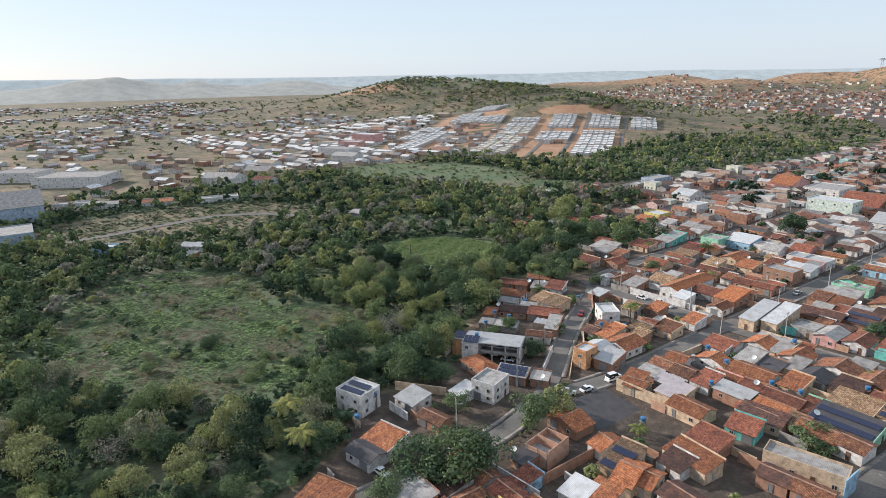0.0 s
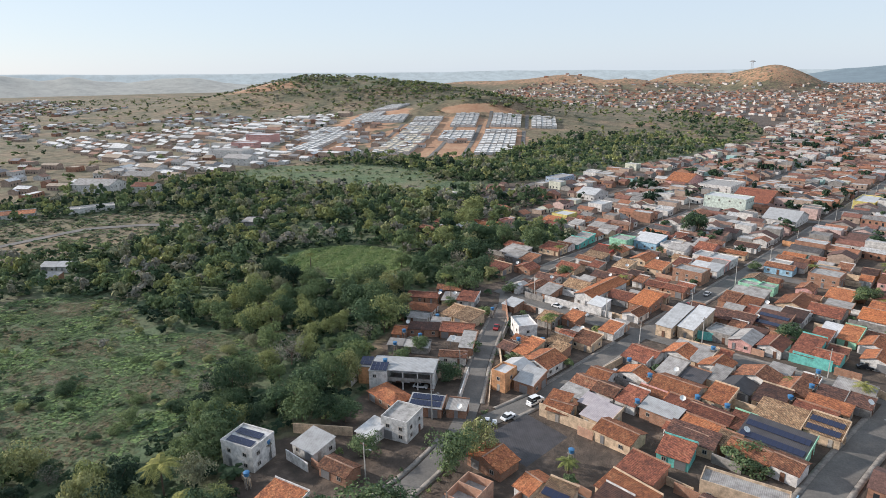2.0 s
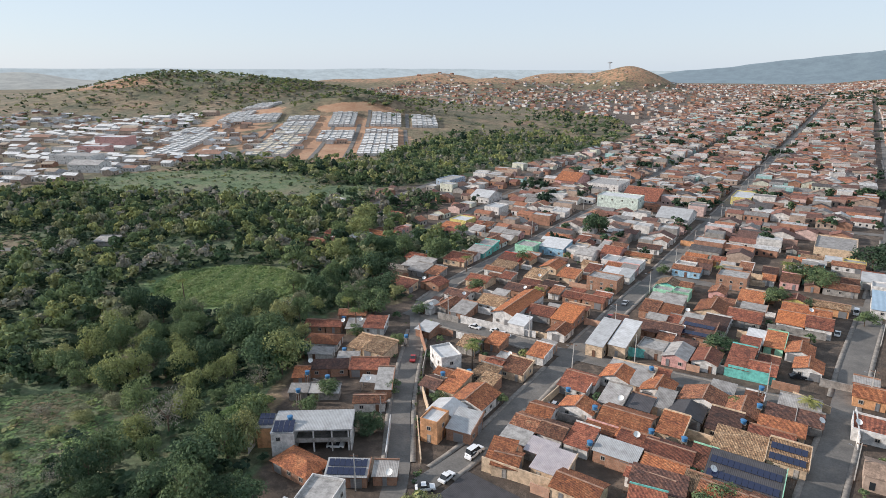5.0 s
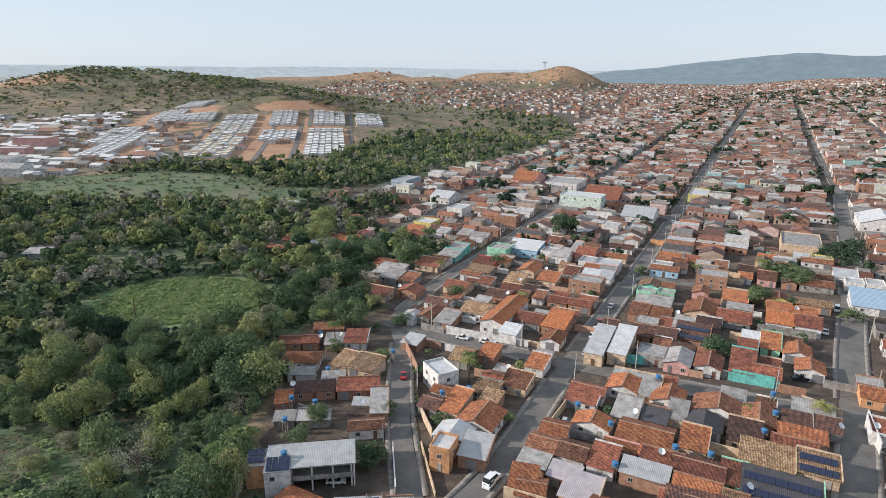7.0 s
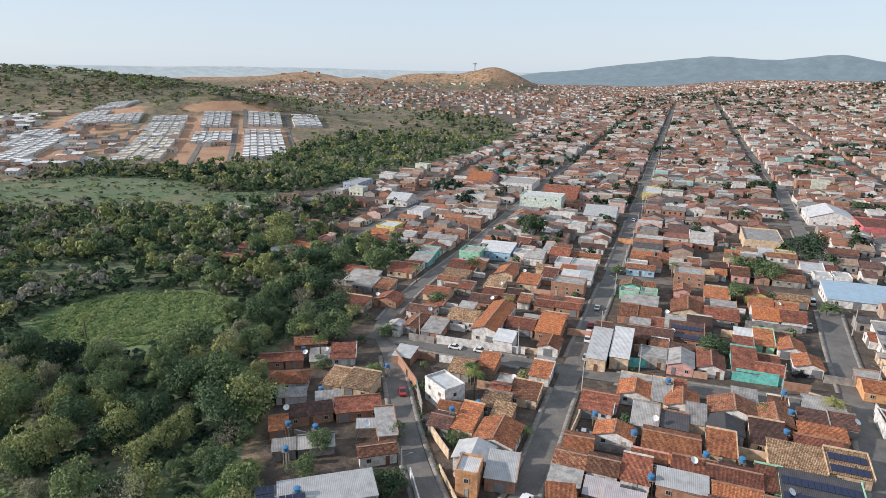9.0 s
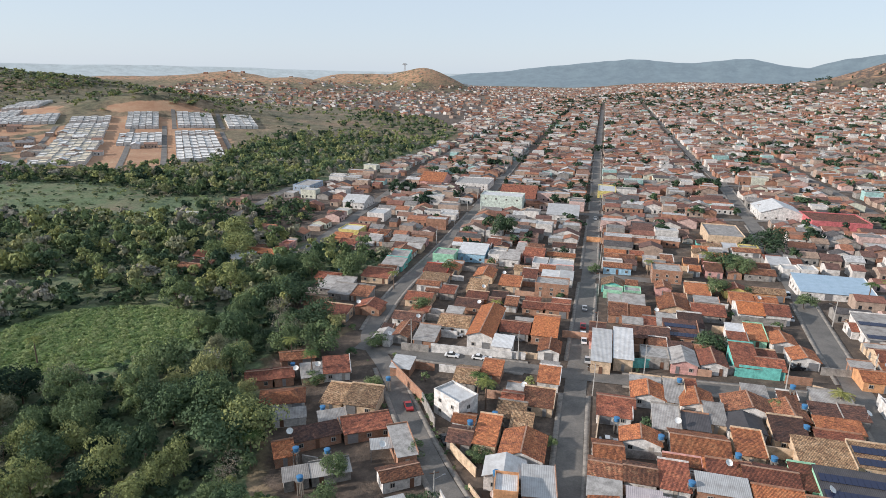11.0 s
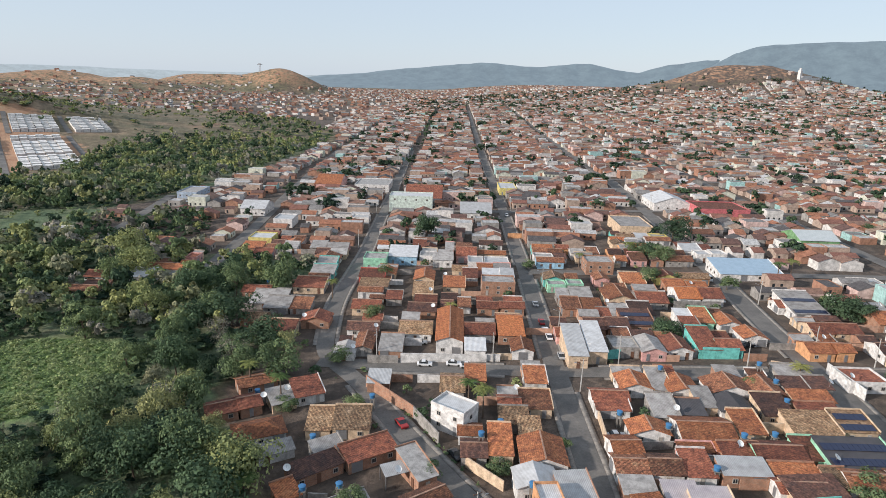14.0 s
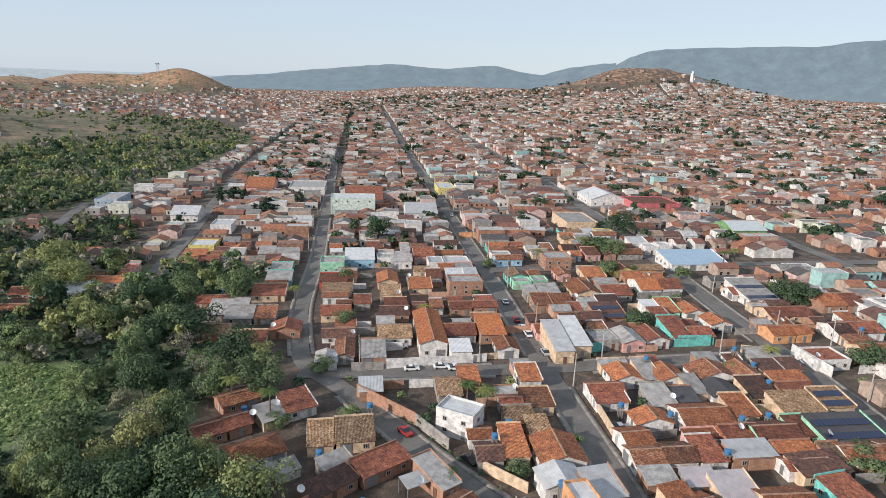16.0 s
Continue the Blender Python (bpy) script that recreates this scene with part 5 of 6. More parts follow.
# ---- trees ----
def crown_quads(seed, count, clumps, leaf, flat=0.8):
    """Leaf cards over a cluster of lumps of one unit reach; returns corners count x 4 x 3."""
    g = np.random.default_rng(seed)
    lump = g.normal(size=(clumps, 3))
    lump /= np.linalg.norm(lump, axis=1)[:, None]
    lump *= (0.72 * g.random(clumps) ** 0.4)[:, None] * np.array([1, 1, flat])
    size = 0.20 + 0.22 * g.random(clumps)
    pick = g.integers(0, clumps, count)
    out = g.normal(size=(count, 3))
    out /= np.linalg.norm(out, axis=1)[:, None]
    out[:, 2] = np.abs(out[:, 2]) * 0.9 + out[:, 2] * 0.1
    p = lump[pick] + out * (size[pick] * (0.75 + 0.35 * g.random(count)))[:, None]
    nrm = out + 0.3 * g.normal(size=(count, 3))
    nrm /= np.linalg.norm(nrm, axis=1)[:, None]
    a = np.cross(nrm, g.normal(size=(count, 3)))
    a /= np.linalg.norm(a, axis=1)[:, None]
    b = np.cross(nrm, a)
    s = (leaf * (0.6 + 0.8 * g.random(count)))[:, None]
    bend = nrm * s * 0.25
    return np.stack([p - a * s - bend, p - b * s * 0.7, p + a * s - bend, p + b * s * 0.7], 1)


CROWNS = [crown_quads(k, 3000, 16 + 5 * k, 0.040, 0.75 + 0.1 * (k % 3)) for k in range(5)]
BARE = crown_quads(21, 1100, 26, 0.026, 0.9)
SMALL = [crown_quads(30 + k, 230, 9, 0.135, 0.85) for k in range(6)]
MID = [crown_quads(40 + k, 95, 7, 0.20, 0.85) for k in range(6)]
TINY = [crown_quads(50 + k, 38, 5, 0.31, 0.85) for k in range(6)]
TUFTS = [crown_quads(60 + k, 22, 6, 0.26, 0.8) for k in range(5)]


def trunk_mesh(name, length, r, spread, seed, limbs=4):
    g = random.Random(seed)
    faces = []

    def limb(a, b, ra, rb):
        d = (b - a).normalized()
        u = d.orthogonal().normalized()
        w = d.cross(u)
        ring = lambda c, q: [c + (u * math.cos(k * 1.0472) + w * math.sin(k * 1.0472)) * q for k in range(6)]
        p, q = ring(a, ra), ring(b, rb)
        for k in range(6):
            faces.append([tuple(p[k]), tuple(p[(k + 1) % 6]), tuple(q[(k + 1) % 6]), tuple(q[k])])

    fork = Vector((g.uniform(-0.2, 0.2), g.uniform(-0.2, 0.2), length * 0.5))
    limb(Vector((0, 0, -0.6)), fork, r, r * 0.7)
    for k in range(limbs):
        t = k * 6.283 / limbs + g.uniform(-0.4, 0.4)
        limb(fork, Vector((math.cos(t) * spread * 0.55, math.sin(t) * spread * 0.55, length * g.uniform(0.75, 1.0))), r * 0.5, r * 0.15)
    return poly_mesh(name, faces, BARK)


TREE_WORDS = ["dark green", "deep green", "bright green", "olive green", "dusty grey-green", "dry brownish"]
TREE_MESHES = {}
TREES = []


def tree_meshes(kind, band):
    if (kind, band) not in TREE_MESHES:
        q = BARE if kind == 5 else SMALL[0] if kind == 6 else CROWNS[kind]
        v = q.reshape(-1, 3)
        f = np.arange(len(v)).reshape(-1, 4)
        crown = mesh_of("crown", v, f, [LEAF], attributes=[("tone", "FLOAT", np.full(len(v), band))])
        TREE_MESHES[kind, band] = crown
    return TREE_MESHES[kind, band]


TRUNKS = [trunk_mesh("trunk", 1.0, 0.045, 0.8, k) for k in range(4)]


def tree(x, y, r, h, tone, kind=None):
    """A broadleaf tree: trunk with limbs and a crown of leaves."""
    base = new("tree")
    base.matrix_basis = pose(x, y, ground_z(x, y), 0, 0, rng.uniform(0, 360))
    TREES.append((x, y, r))
    band = round(tone * 10) / 10
    kind = rng.randrange(5) if kind is None else kind
    high = max(h * 0.62, r * 0.8)
    t = part("trunk", rng.choice(TRUNKS), base)
    t.scale = (r, r, h - high * 0.4)
    c = part("crown", tree_meshes(kind, band), base)
    c.location = (0, 0, h - high * 0.88)
    c.scale = (r * 1.1, r * 1.1, high)
    size = "tall" if h > 9 else "small" if h < 5 else "medium"
    tagged(base, f"{size} broadleaf tree with a {TREE_WORDS[min(5, int(tone * 6))]} crown", "tree")


def frond_mesh(seed):
    g = random.Random(seed)
    faces = []
    for k in range(16):
        t = k * 6.283 / 16 + g.uniform(-0.15, 0.15)
        lift = g.uniform(0.1, 0.9)
        d = Vector((math.cos(t), math.sin(t), 0))
        s = Vector((-math.sin(t), math.cos(t), 0))
        pts = [d * (0.28 * j) * 2.6 / 1.4 + Vector((0, 0, lift * j * 0.28 - 0.16 * (j * 0.55) ** 2)) for j in range(6)]
        for j in range(5):
            for sg in (-1, 1):
                for q in range(3):
                    a = pts[j].lerp(pts[j + 1], q / 3)
                    b = pts[j].lerp(pts[j + 1], q / 3 + 0.22)
                    reach = 0.55 * math.sin(0.5 + (j + q / 3) * 0.5)
                    tip = s * sg * reach + d * 0.2 + Vector((0, 0, -0.22))
                    faces.append([tuple(a), tuple(b), tuple(b + tip), tuple(a + tip * 0.95)])
    me = poly_mesh("fronds", faces, PALM_LEAF)
    a = me.attributes.new("tone", "FLOAT", "POINT")
    a.data.foreach_set("value", np.full(len(me.vertices), (seed % 3) / 2, np.float32))
    return me


FRONDS = [frond_mesh(k) for k in range(3)]


def palm(x, y, h, s):
    base = new("palm_tree")
    base.matrix_basis = pose(x, y, ground_z(x, y), 0, 0, rng.uniform(0, 360))
    TREES.append((x, y, 2.5))
    faces = []
    for j in range(5):
        za, zb = -0.5 + j * (h + 0.5) / 5, -0.5 + (j + 1) * (h + 0.5) / 5
        ra, rb = 0.24 - 0.02 * j, 0.22 - 0.02 * j
        for k in range(7):
            p, q = k * 0.8976, (k + 1) * 0.8976
            faces.append([(ra * math.cos(p), ra * math.sin(p), za), (ra * math.cos(q), ra * math.sin(q), za), (rb * math.cos(q), rb * math.sin(q), zb), (rb * math.cos(p), rb * math.sin(p), zb)])
    part("trunk", poly_mesh("trunk", faces, BARK), base)
    c = part("crown", rng.choice(FRONDS), base)
    c.location, c.scale = (0, 0, h), (s, s, s)
    tagged(base, "palm tree with a slim trunk and drooping fronds", "palm tree")


def yard_wall(x0, y0, x1, y1, h, wall):
    n = math.hypot(x1 - x0, y1 - y0)
    ob = new("yard_wall", poly_mesh("yard_wall", box(0, -0.1, -0.8, n, 0.1, h) + box(-0.02, -0.14, h, n + 0.02, 0.14, h + 0.08), WALLS[wall]))
    ob.matrix_basis = pose(x0, y0, ground_z((x0 + x1) / 2, (y0 + y1) / 2), 0, 0, math.degrees(math.atan2(y1 - y0, x1 - x0)))
    tagged(ob, f"{PLAIN[wall]} masonry yard wall with a flat coping", "wall")


def turned(points, seg=16):
    """A turned solid from (radius, height) pairs."""
    out = []
    for (ra, za), (rb, zb) in zip(points, points[1:]):
        for k in range(seg):
            p, q = k * 6.28319 / seg, (k + 1) * 6.28319 / seg
            f = [(ra * math.cos(p), ra * math.sin(p), za), (ra * math.cos(q), ra * math.sin(q), za), (rb * math.cos(q), rb * math.sin(q), zb), (rb * math.cos(p), rb * math.sin(p), zb)]
            if ra < 1e-4:
                f = [f[0], f[2], f[3]]
            elif rb < 1e-4:
                f = f[:3]
            out.append(f)
    return out


TANK_BODY = poly_mesh("tank_body", turned([(0, 0), (0.52, 0), (0.56, 0.3), (0.6, 0.32), (0.66, 0.85)]), TANK)
TANK_LID = poly_mesh("lid", turned([(0.7, 0.85), (0.7, 0.92), (0.35, 1.05), (0, 1.06)]), TANK)
TANK_STAND = poly_mesh("stand", box(-0.5, -0.5, -3.6, -0.3, -0.3, 0) + box(0.3, -0.5, -3.6, 0.5, -0.3, 0) + box(-0.5, 0.3, -3.6, -0.3, 0.5, 0) + box(0.3, 0.3, -3.6, 0.5, 0.5, 0) + box(-0.7, -0.7, -0.14, 0.7, 0.7, 0), CONCRETE)


def water_tank(x, y, h):
    base = new("water_tank")
    base.matrix_basis = pose(x, y, ground_z(x, y) + h)
    part("tank_body", TANK_BODY, base)
    part("lid", TANK_LID, base)
    part("stand", TANK_STAND, base, "concrete legs and slab")
    tagged(base, "round blue plastic water tank on a concrete stand", "water tank", "water tanks on roofs")


DISH_BOWL = poly_mesh("bowl", turned([(0, 0), (0.3, 0.04), (0.6, 0.16), (0.75, 0.28)], 14), DISH)
DISH_POST = poly_mesh("post", box(-0.04, -0.04, -1.4, 0.04, 0.04, 0.0) + box(-0.02, -0.02, 0, 0.02, 0.02, 0.55), STEEL)


def satellite_dish(x, y, z):
    base = new("satellite_dish")
    base.matrix_basis = pose(x, y, z)
    b = part("bowl", DISH_BOWL, base)
    b.rotation_euler = (radians(38), 0, radians(rng.uniform(-30, 60)))
    part("post", DISH_POST, base, "grey steel post")
    tagged(base, "white satellite dish on a steel post above a roof", "satellite dish", "satellite dishes")


def car_meshes(kind):
    L, H, hood = (4.2, 1.45, 0.9) if kind == "car" else (4.9, 2.2, 1.25)
    prof = [(-L / 2, 0.35), (L / 2, 0.35), (L / 2, 0.72), (L / 2 - 0.15, hood - 0.05), (L / 2 - 1.1, hood), (-L / 2 + (0.7 if kind == "car" else 0.1), hood), (-L / 2, hood - 0.12)]
    cab = [(L / 2 - 1.15, hood), (L / 2 - 1.85, H), (-L / 2 + (1.2 if kind == "car" else 0.3), H), (-L / 2 + (0.5 if kind == "car" else 0.12), hood)]

    def extrude(p, w, w2):
        a = [(x, -(w if k < len(p) else w2), z) for k, (x, z) in enumerate(p)]
        b = [(x, w, z) for x, z in p]
        n = len(p)
        return [a, b[::-1]] + [[a[k], b[k], b[(k + 1) % n], a[(k + 1) % n]][::-1] for k in range(n)]

    roof = [(x * 0.93 - 0.03, z + 0.015) for x, z in (cab[1], (cab[1][0], H + 0.05), (cab[2][0], H + 0.05), cab[2])]
    wheel = [[(x, z, y) for x, y, z in f] for f in turned([(0, -0.1), (0.32, -0.1), (0.32, 0.1), (0, 0.1)], 12)]
    return extrude(prof, 0.86, 0.86), extrude(cab, 0.76, 0.76), extrude(roof, 0.74, 0.74), wheel, L


CAR_SHAPES = {k: car_meshes(k) for k in ("car", "van")}


def car(x, y, turn, colour, kind="car"):
    body, cab, roof, wheel, L = CAR_SHAPES[kind]
    base = new("parked_" + kind)
    near = min(((float(segment_distance(x, y, p)), k) for k, (p, w) in enumerate(STREETS)))
    base.matrix_basis = pose(x, y, ground_z(x, y) + (0.10 + 0.012 * near[1] if near[0] < 4 else 0.02), 0, 0, turn)
    part("body", poly_mesh("body", body, CAR_PAINT[colour]), base)
    part("cabin_glass", poly_mesh("cabin_glass", cab, GLASS), base, "dark glass cabin")
    part("roof", poly_mesh("roof", roof, CAR_PAINT[colour]), base)
    wm = poly_mesh("wheel", wheel, RUBBER)
    for sx in (-1, 1):
        for sy in (-1, 1):
            part("wheel", wm, base, "black tyre").location = (sx * (L / 2 - 0.75), sy * 0.8, 0.32)
    tagged(base, f"{colour} {'delivery van' if kind == 'van' else 'hatchback car'} parked by the kerb", kind)


POLE_MESH = poly_mesh("shaft", box(-0.12, -0.12, -0.8, 0.12, 0.12, 4.5) + box(-0.09, -0.09, 4.5, 0.09, 0.09, 9.0), POLE)
ARM_MESH = poly_mesh("crossarm", box(-0.9, -0.05, 8.5, 0.9, 0.05, 8.62) + box(-0.85, -0.04, 8.62, -0.77, 0.04, 8.8) + box(-0.04, -0.04, 9, 0.04, 0.04, 9.15) + box(0.77, -0.04, 8.62, 0.85, 0.04, 8.8), WOOD)
LAMP_ARM = poly_mesh("lamp_arm", slab_of([(0, -0.03, 7.2), (1.8, -0.03, 7.9), (1.8, 0.03, 7.9), (0, 0.03, 7.2)], 0.06) + box(1.6, -0.12, 7.82, 2.2, 0.12, 7.95), STEEL)


def utility_pole(x, y, turn):
    base = new("utility_pole")
    base.matrix_basis = pose(x, y, ground_z(x, y), rng.uniform(-1, 1), rng.uniform(-1, 1), turn)
    part("shaft", POLE_MESH, base)
    part("crossarm", ARM_MESH, base)
    part("lamp_arm", LAMP_ARM, base, "steel arm with a street lamp")
    tagged(base, "grey concrete utility pole with crossarm and street lamp", "utility pole", "street poles")


tree(-37.5, 134.4, 8.0, 16.0, 0.20)
tree(82.2, 136.5, 10.0, 13.0, 0.12)
tree(61.2, 106.7, 6.0, 9.0, 0.30)
tree(64.4, 100.6, 6.0, 9.0, 0.35)
tree(55.3, 106.0, 5.5, 8.0, 0.35)
tree(51.2, 72.6, 5.0, 8.0, 0.40)
tree(41.0, 22.4, 5.5, 6.5, 0.30)
tree(61.8, 73.9, 3.0, 5.0, 0.30)
tree(-55.9, 2.9, 3.8, 5.0, 0.45)
tree(6.9, 92.0, 3.0, 4.5, 0.45)
tree(78.9, 66.8, 4.0, 6.0, 0.40)
tree(104.4, 39.0, 8.0, 9.0, 0.20)
tree(-51.4, 77.1, 3.5, 7.0, 0.40)
tree(-90.0, 61.7, 6.0, 10.0, 0.50)
tree(50.9, -11.9, 2.5, 4.5, 0.50)
tree(-50.6, 33.9, 4.0, 6.0, 0.40)
tree(-47.7, -21.6, 3.0, 3.5, 0.50)
tree(-29.2, -48.8, 3.2, 4.5, 0.40)
tree(-14.7, -46.9, 3.0, 3.5, 0.40)
tree(-42.3, -59.5, 3.5, 6.0, 0.40)
tree(-63.4, -23.6, 3.2, 4.5, 0.40)
tree(0.1, -38.9, 1.8, 3.5, 0.50)
tree(107.6, 35.5, 6.5, 9.0, 0.25)
tree(92.2, -11.4, 6.0, 7.5, 0.30)
tree(193.1, 164.8, 4.0, 6.0, 0.30)
tree(55.8, -54.4, 6.0, 6.0, 0.45)
tree(9.6, -98.1, 6.0, 11.0, 0.40)
tree(9.4, -89.9, 5.0, 10.0, 0.70)
tree(13.1, -126.3, 8.0, 13.0, 0.35)
tree(15.4, -120.2, 7.0, 11.0, 0.30)
tree(8.4, -132.0, 7.0, 11.0, 0.30)
tree(-9.2, -107.5, 4.5, 6.0, 0.45)
tree(-43.4, -99.0, 7.0, 10.0, 0.30)
tree(-42.4, -110.0, 6.0, 9.0, 0.30)
tree(-25.2, -101.4, 5.0, 7.0, 0.30)
tree(-22.1, -68.2, 4.0, 6.0, 0.25)
tree(-40.7, -68.6, 3.5, 5.0, 0.40)
tree(-35.0, -133.3, 4.5, 7.0, 0.45)
tree(10.3, -141.8, 5.0, 6.0, 0.45)
tree(-9.5, -165.9, 4.0, 7.0, 0.40)
tree(-166.6, 103.8, 9.0, 13.0, 0.60)
tree(-152.0, 80.2, 9.0, 12.0, 0.55)
tree(-20.5, -66.8, 3.0, 6.0, 0.30)
tree(-94.4, 28.4, 9.0, 12.0, 0.25)
tree(-103.9, 27.2, 8.0, 11.0, 0.20)
tree(-79.8, 11.3, 8.0, 10.0, 0.20)
tree(-153.9, 88.4, 8.0, 11.0, 0.50)
tree(-115.6, 62.0, 7.0, 10.0, 0.30)
tree(-67.8, -59.3, 8.0, 12.0, 0.30)
tree(-80.7, -47.1, 8.0, 12.0, 0.30)
tree(-68.6, -47.7, 6.0, 8.0, 0.30)
tree(-107.6, -33.5, 5.0, 10.0, 0.50)
tree(-92.0, -41.7, 5.0, 8.0, 0.50)
tree(-80.5, -8.3, 5.2, 11.5, 0.45)
tree(-98.0, -6.4, 5.8, 12.6, 0.3)
tree(-123.6, 33.6, 6.4, 13.7, 0.55)
tree(-70.8, -6.2, 7.0, 11.5, 0.38)
tree(-155.6, 68.9, 5.2, 12.6, 0.5)
tree(-77.0, -47.1, 5.8, 13.7, 0.45)
tree(-87.5, -49.2, 6.4, 11.5, 0.3)
tree(-63.9, -53.9, 7.0, 12.6, 0.55)
tree(-100.4, -44.4, 5.2, 13.7, 0.38)
tree(-102.1, 31.5, 5.8, 11.5, 0.5)
tree(-88.2, 61.9, 6.4, 12.6, 0.45)
tree(-119.0, 53.5, 7.0, 13.7, 0.3)
tree(-157.2, 89.5, 5.2, 11.5, 0.55)
tree(-104.0, 57.4, 5.8, 12.6, 0.38)
tree(-136.6, 18.3, 6.4, 13.7, 0.5)
tree(-105.0, -26.3, 7.0, 11.5, 0.45)
palm(-17.0, -25.9, 8.0, 1.10)
palm(-65.8, -21.0, 8.0, 1.00)
palm(67.1, -5.6, 4.5, 1.10)
palm(51.7, 105.5, 8.0, 1.10)
palm(101.4, 75.7, 8.0, 1.10)
palm(108.7, 79.8, 8.0, 1.10)
palm(-14.6, -148.2, 8.0, 1.7)
palm(-29.0, -145.7, 8.5, 1.7)
palm(28.3, -81.7, 3.0, 1.00)
palm(-24.9, 37.2, 5.0, 0.90)
palm(28.4, 94.6, 6.0, 0.90)
palm(-148.1, -30.4, 8.0, 1.00)
palm(-20.2, -19.0, 6.0, 1.00)
palm(107.2, 166.7, 7.0, 1.00)
palm(-75.6, -13.7, 8.0, 1.00)
palm(-47.1, -86.3, 8.0, 1.20)
palm(-46.0, -79.1, 8.0, 1.20)
palm(-63.0, -56.9, 6.0, 1.10)
palm(-67.8, 54.6, 7.0, 1.00)
car(-31.9, 1.1, 0, "white")
car(-23.9, 1.4, 0, "white")
car(-20.1, 0.1, 0, "white")
car(4.5, 48.9, 92, "silver")
car(4.8, 25.5, 92, "white")
car(5.2, 20.4, 92, "white")
car(4.5, 32.4, 92, "red")
car(6.7, 7.1, 90, "silver")
car(12.4, -33.5, 5, "silver")
car(-23.4, -41.5, -60, "black")
car(-35.7, -29.6, -60, "red")
car(-34.0, 15.8, 10, "white")
car(5.1, -62.0, 80, "white", "van")
car(76.0, 78.3, 88, "white", "van")
car(71.3, 54.4, 88, "white")
car(4.6, -72.9, 86, "white")
car(5.1, -62.9, 86, "white")
car(2.7, -78.2, 40, "white")
car(1.5, -137.1, 10, "white")
car(-24.2, -76.2, 30, "white")
car(-49.5, 123.5, 90, "white")
car(-95.5, 249.7, 90, "white")
car(63.2, 15.4, 20, "black")
car(96.5, 143.4, 85, "white")
car(5.9, 193.2, 88, "white")
water_tank(-51.8, -57.7, 3.6)
water_tank(-45.1, -56.7, 3.6)
water_tank(-9.3, -57.3, 4.6)
water_tank(23.1, -34.6, 3.3)
water_tank(37.8, -38.4, 3.5)
water_tank(27.5, -49.8, 3.3)
water_tank(-53.7, -40.3, 3.3)
water_tank(56.9, -13.2, 3.2)
water_tank(54.7, -22.9, 3.2)
water_tank(13.9, -29.0, 3.1)
water_tank(-71.5, -20.9, 3.3)
water_tank(-43.4, -22.6, 3.2)
water_tank(27.0, -78.5, 2.8)
water_tank(-18.9, -132.0, 3.2)
water_tank(-46.6, -66.2, 3.4)
water_tank(-33.8, -80.8, 6.7)
water_tank(-13.5, -33.5, 3.3)
water_tank(44.8, -37.4, 3.2)
yard_wall(-48.0, 2.4, -39.4, 2.4, 2.4, "grey")
yard_wall(-38.8, 2.8, -14.7, 3.7, 2.6, "white")
yard_wall(-46.4, -11.4, -33.2, -26.1, 3.2, "brick")
yard_wall(-33.2, -26.1, -27.0, -36.9, 2.8, "grey")
yard_wall(-22.0, -44.3, -14.1, -52.7, 2.4, "cream")
yard_wall(-56.7, -33.5, -46.8, -25.2, 2.6, "cream")
yard_wall(-47.0, -24.4, -43.0, -29.2, 2.8, "brick")
yard_wall(10.2, -23.2, 9.4, -37.7, 2.2, "cream")
yard_wall(18.9, 6.1, 33.0, 9.0, 2.6, "teal")
yard_wall(38.0, 7.5, 46.4, 7.8, 2.6, "grey")
yard_wall(46.5, 7.1, 56.9, 7.1, 3.4, "teal")
yard_wall(57.7, 5.8, 64.3, 6.0, 2.2, "brick")
yard_wall(63.0, 1.6, 71.6, -2.0, 2.2, "cream")
yard_wall(76.6, -1.4, 77.5, -16.4, 3.2, "white")
yard_wall(9.3, -38.8, 23.4, -37.6, 2.0, "grey")
yard_wall(43.8, -31.2, 69.0, -31.4, 2.4, "cream")
yard_wall(-30.8, -113.3, -18.6, -104.2, 2.5, "cream")
yard_wall(17.0, -118.3, 30.5, -117.0, 2.8, "white")
yard_wall(26.9, -112.6, 27.0, -92.5, 2.6, "brick")
yard_wall(9.4, -66.3, 30.3, -65.1, 3.2, "cream")
yard_wall(-22.2, -120.5, -14.1, -120.0, 2.4, "white")
yard_wall(90.2, 62.4, 101.4, 58.3, 2.4, "cream")
yard_wall(51.8, 46.8, 68.4, 47.8, 2.5, "grey")
yard_wall(2.4, 142.5, 22.9, 141.8, 2.4, "orange")
yard_wall(-39.7, -88.8, -41.3, -85.5, 2.2, "white")
yard_wall(-10.6, -74.6, -19.4, -61.5, 2.4, "white")
yard_wall(-14.7, -56.8, -3.4, -71.1, 1.2, "cream")
yard_wall(13.3, 128.1, 21.8, 124.2, 2.2, "cream")
yard_wall(68.3, -70.6, 68.3, -64.8, 4.9, "blue")

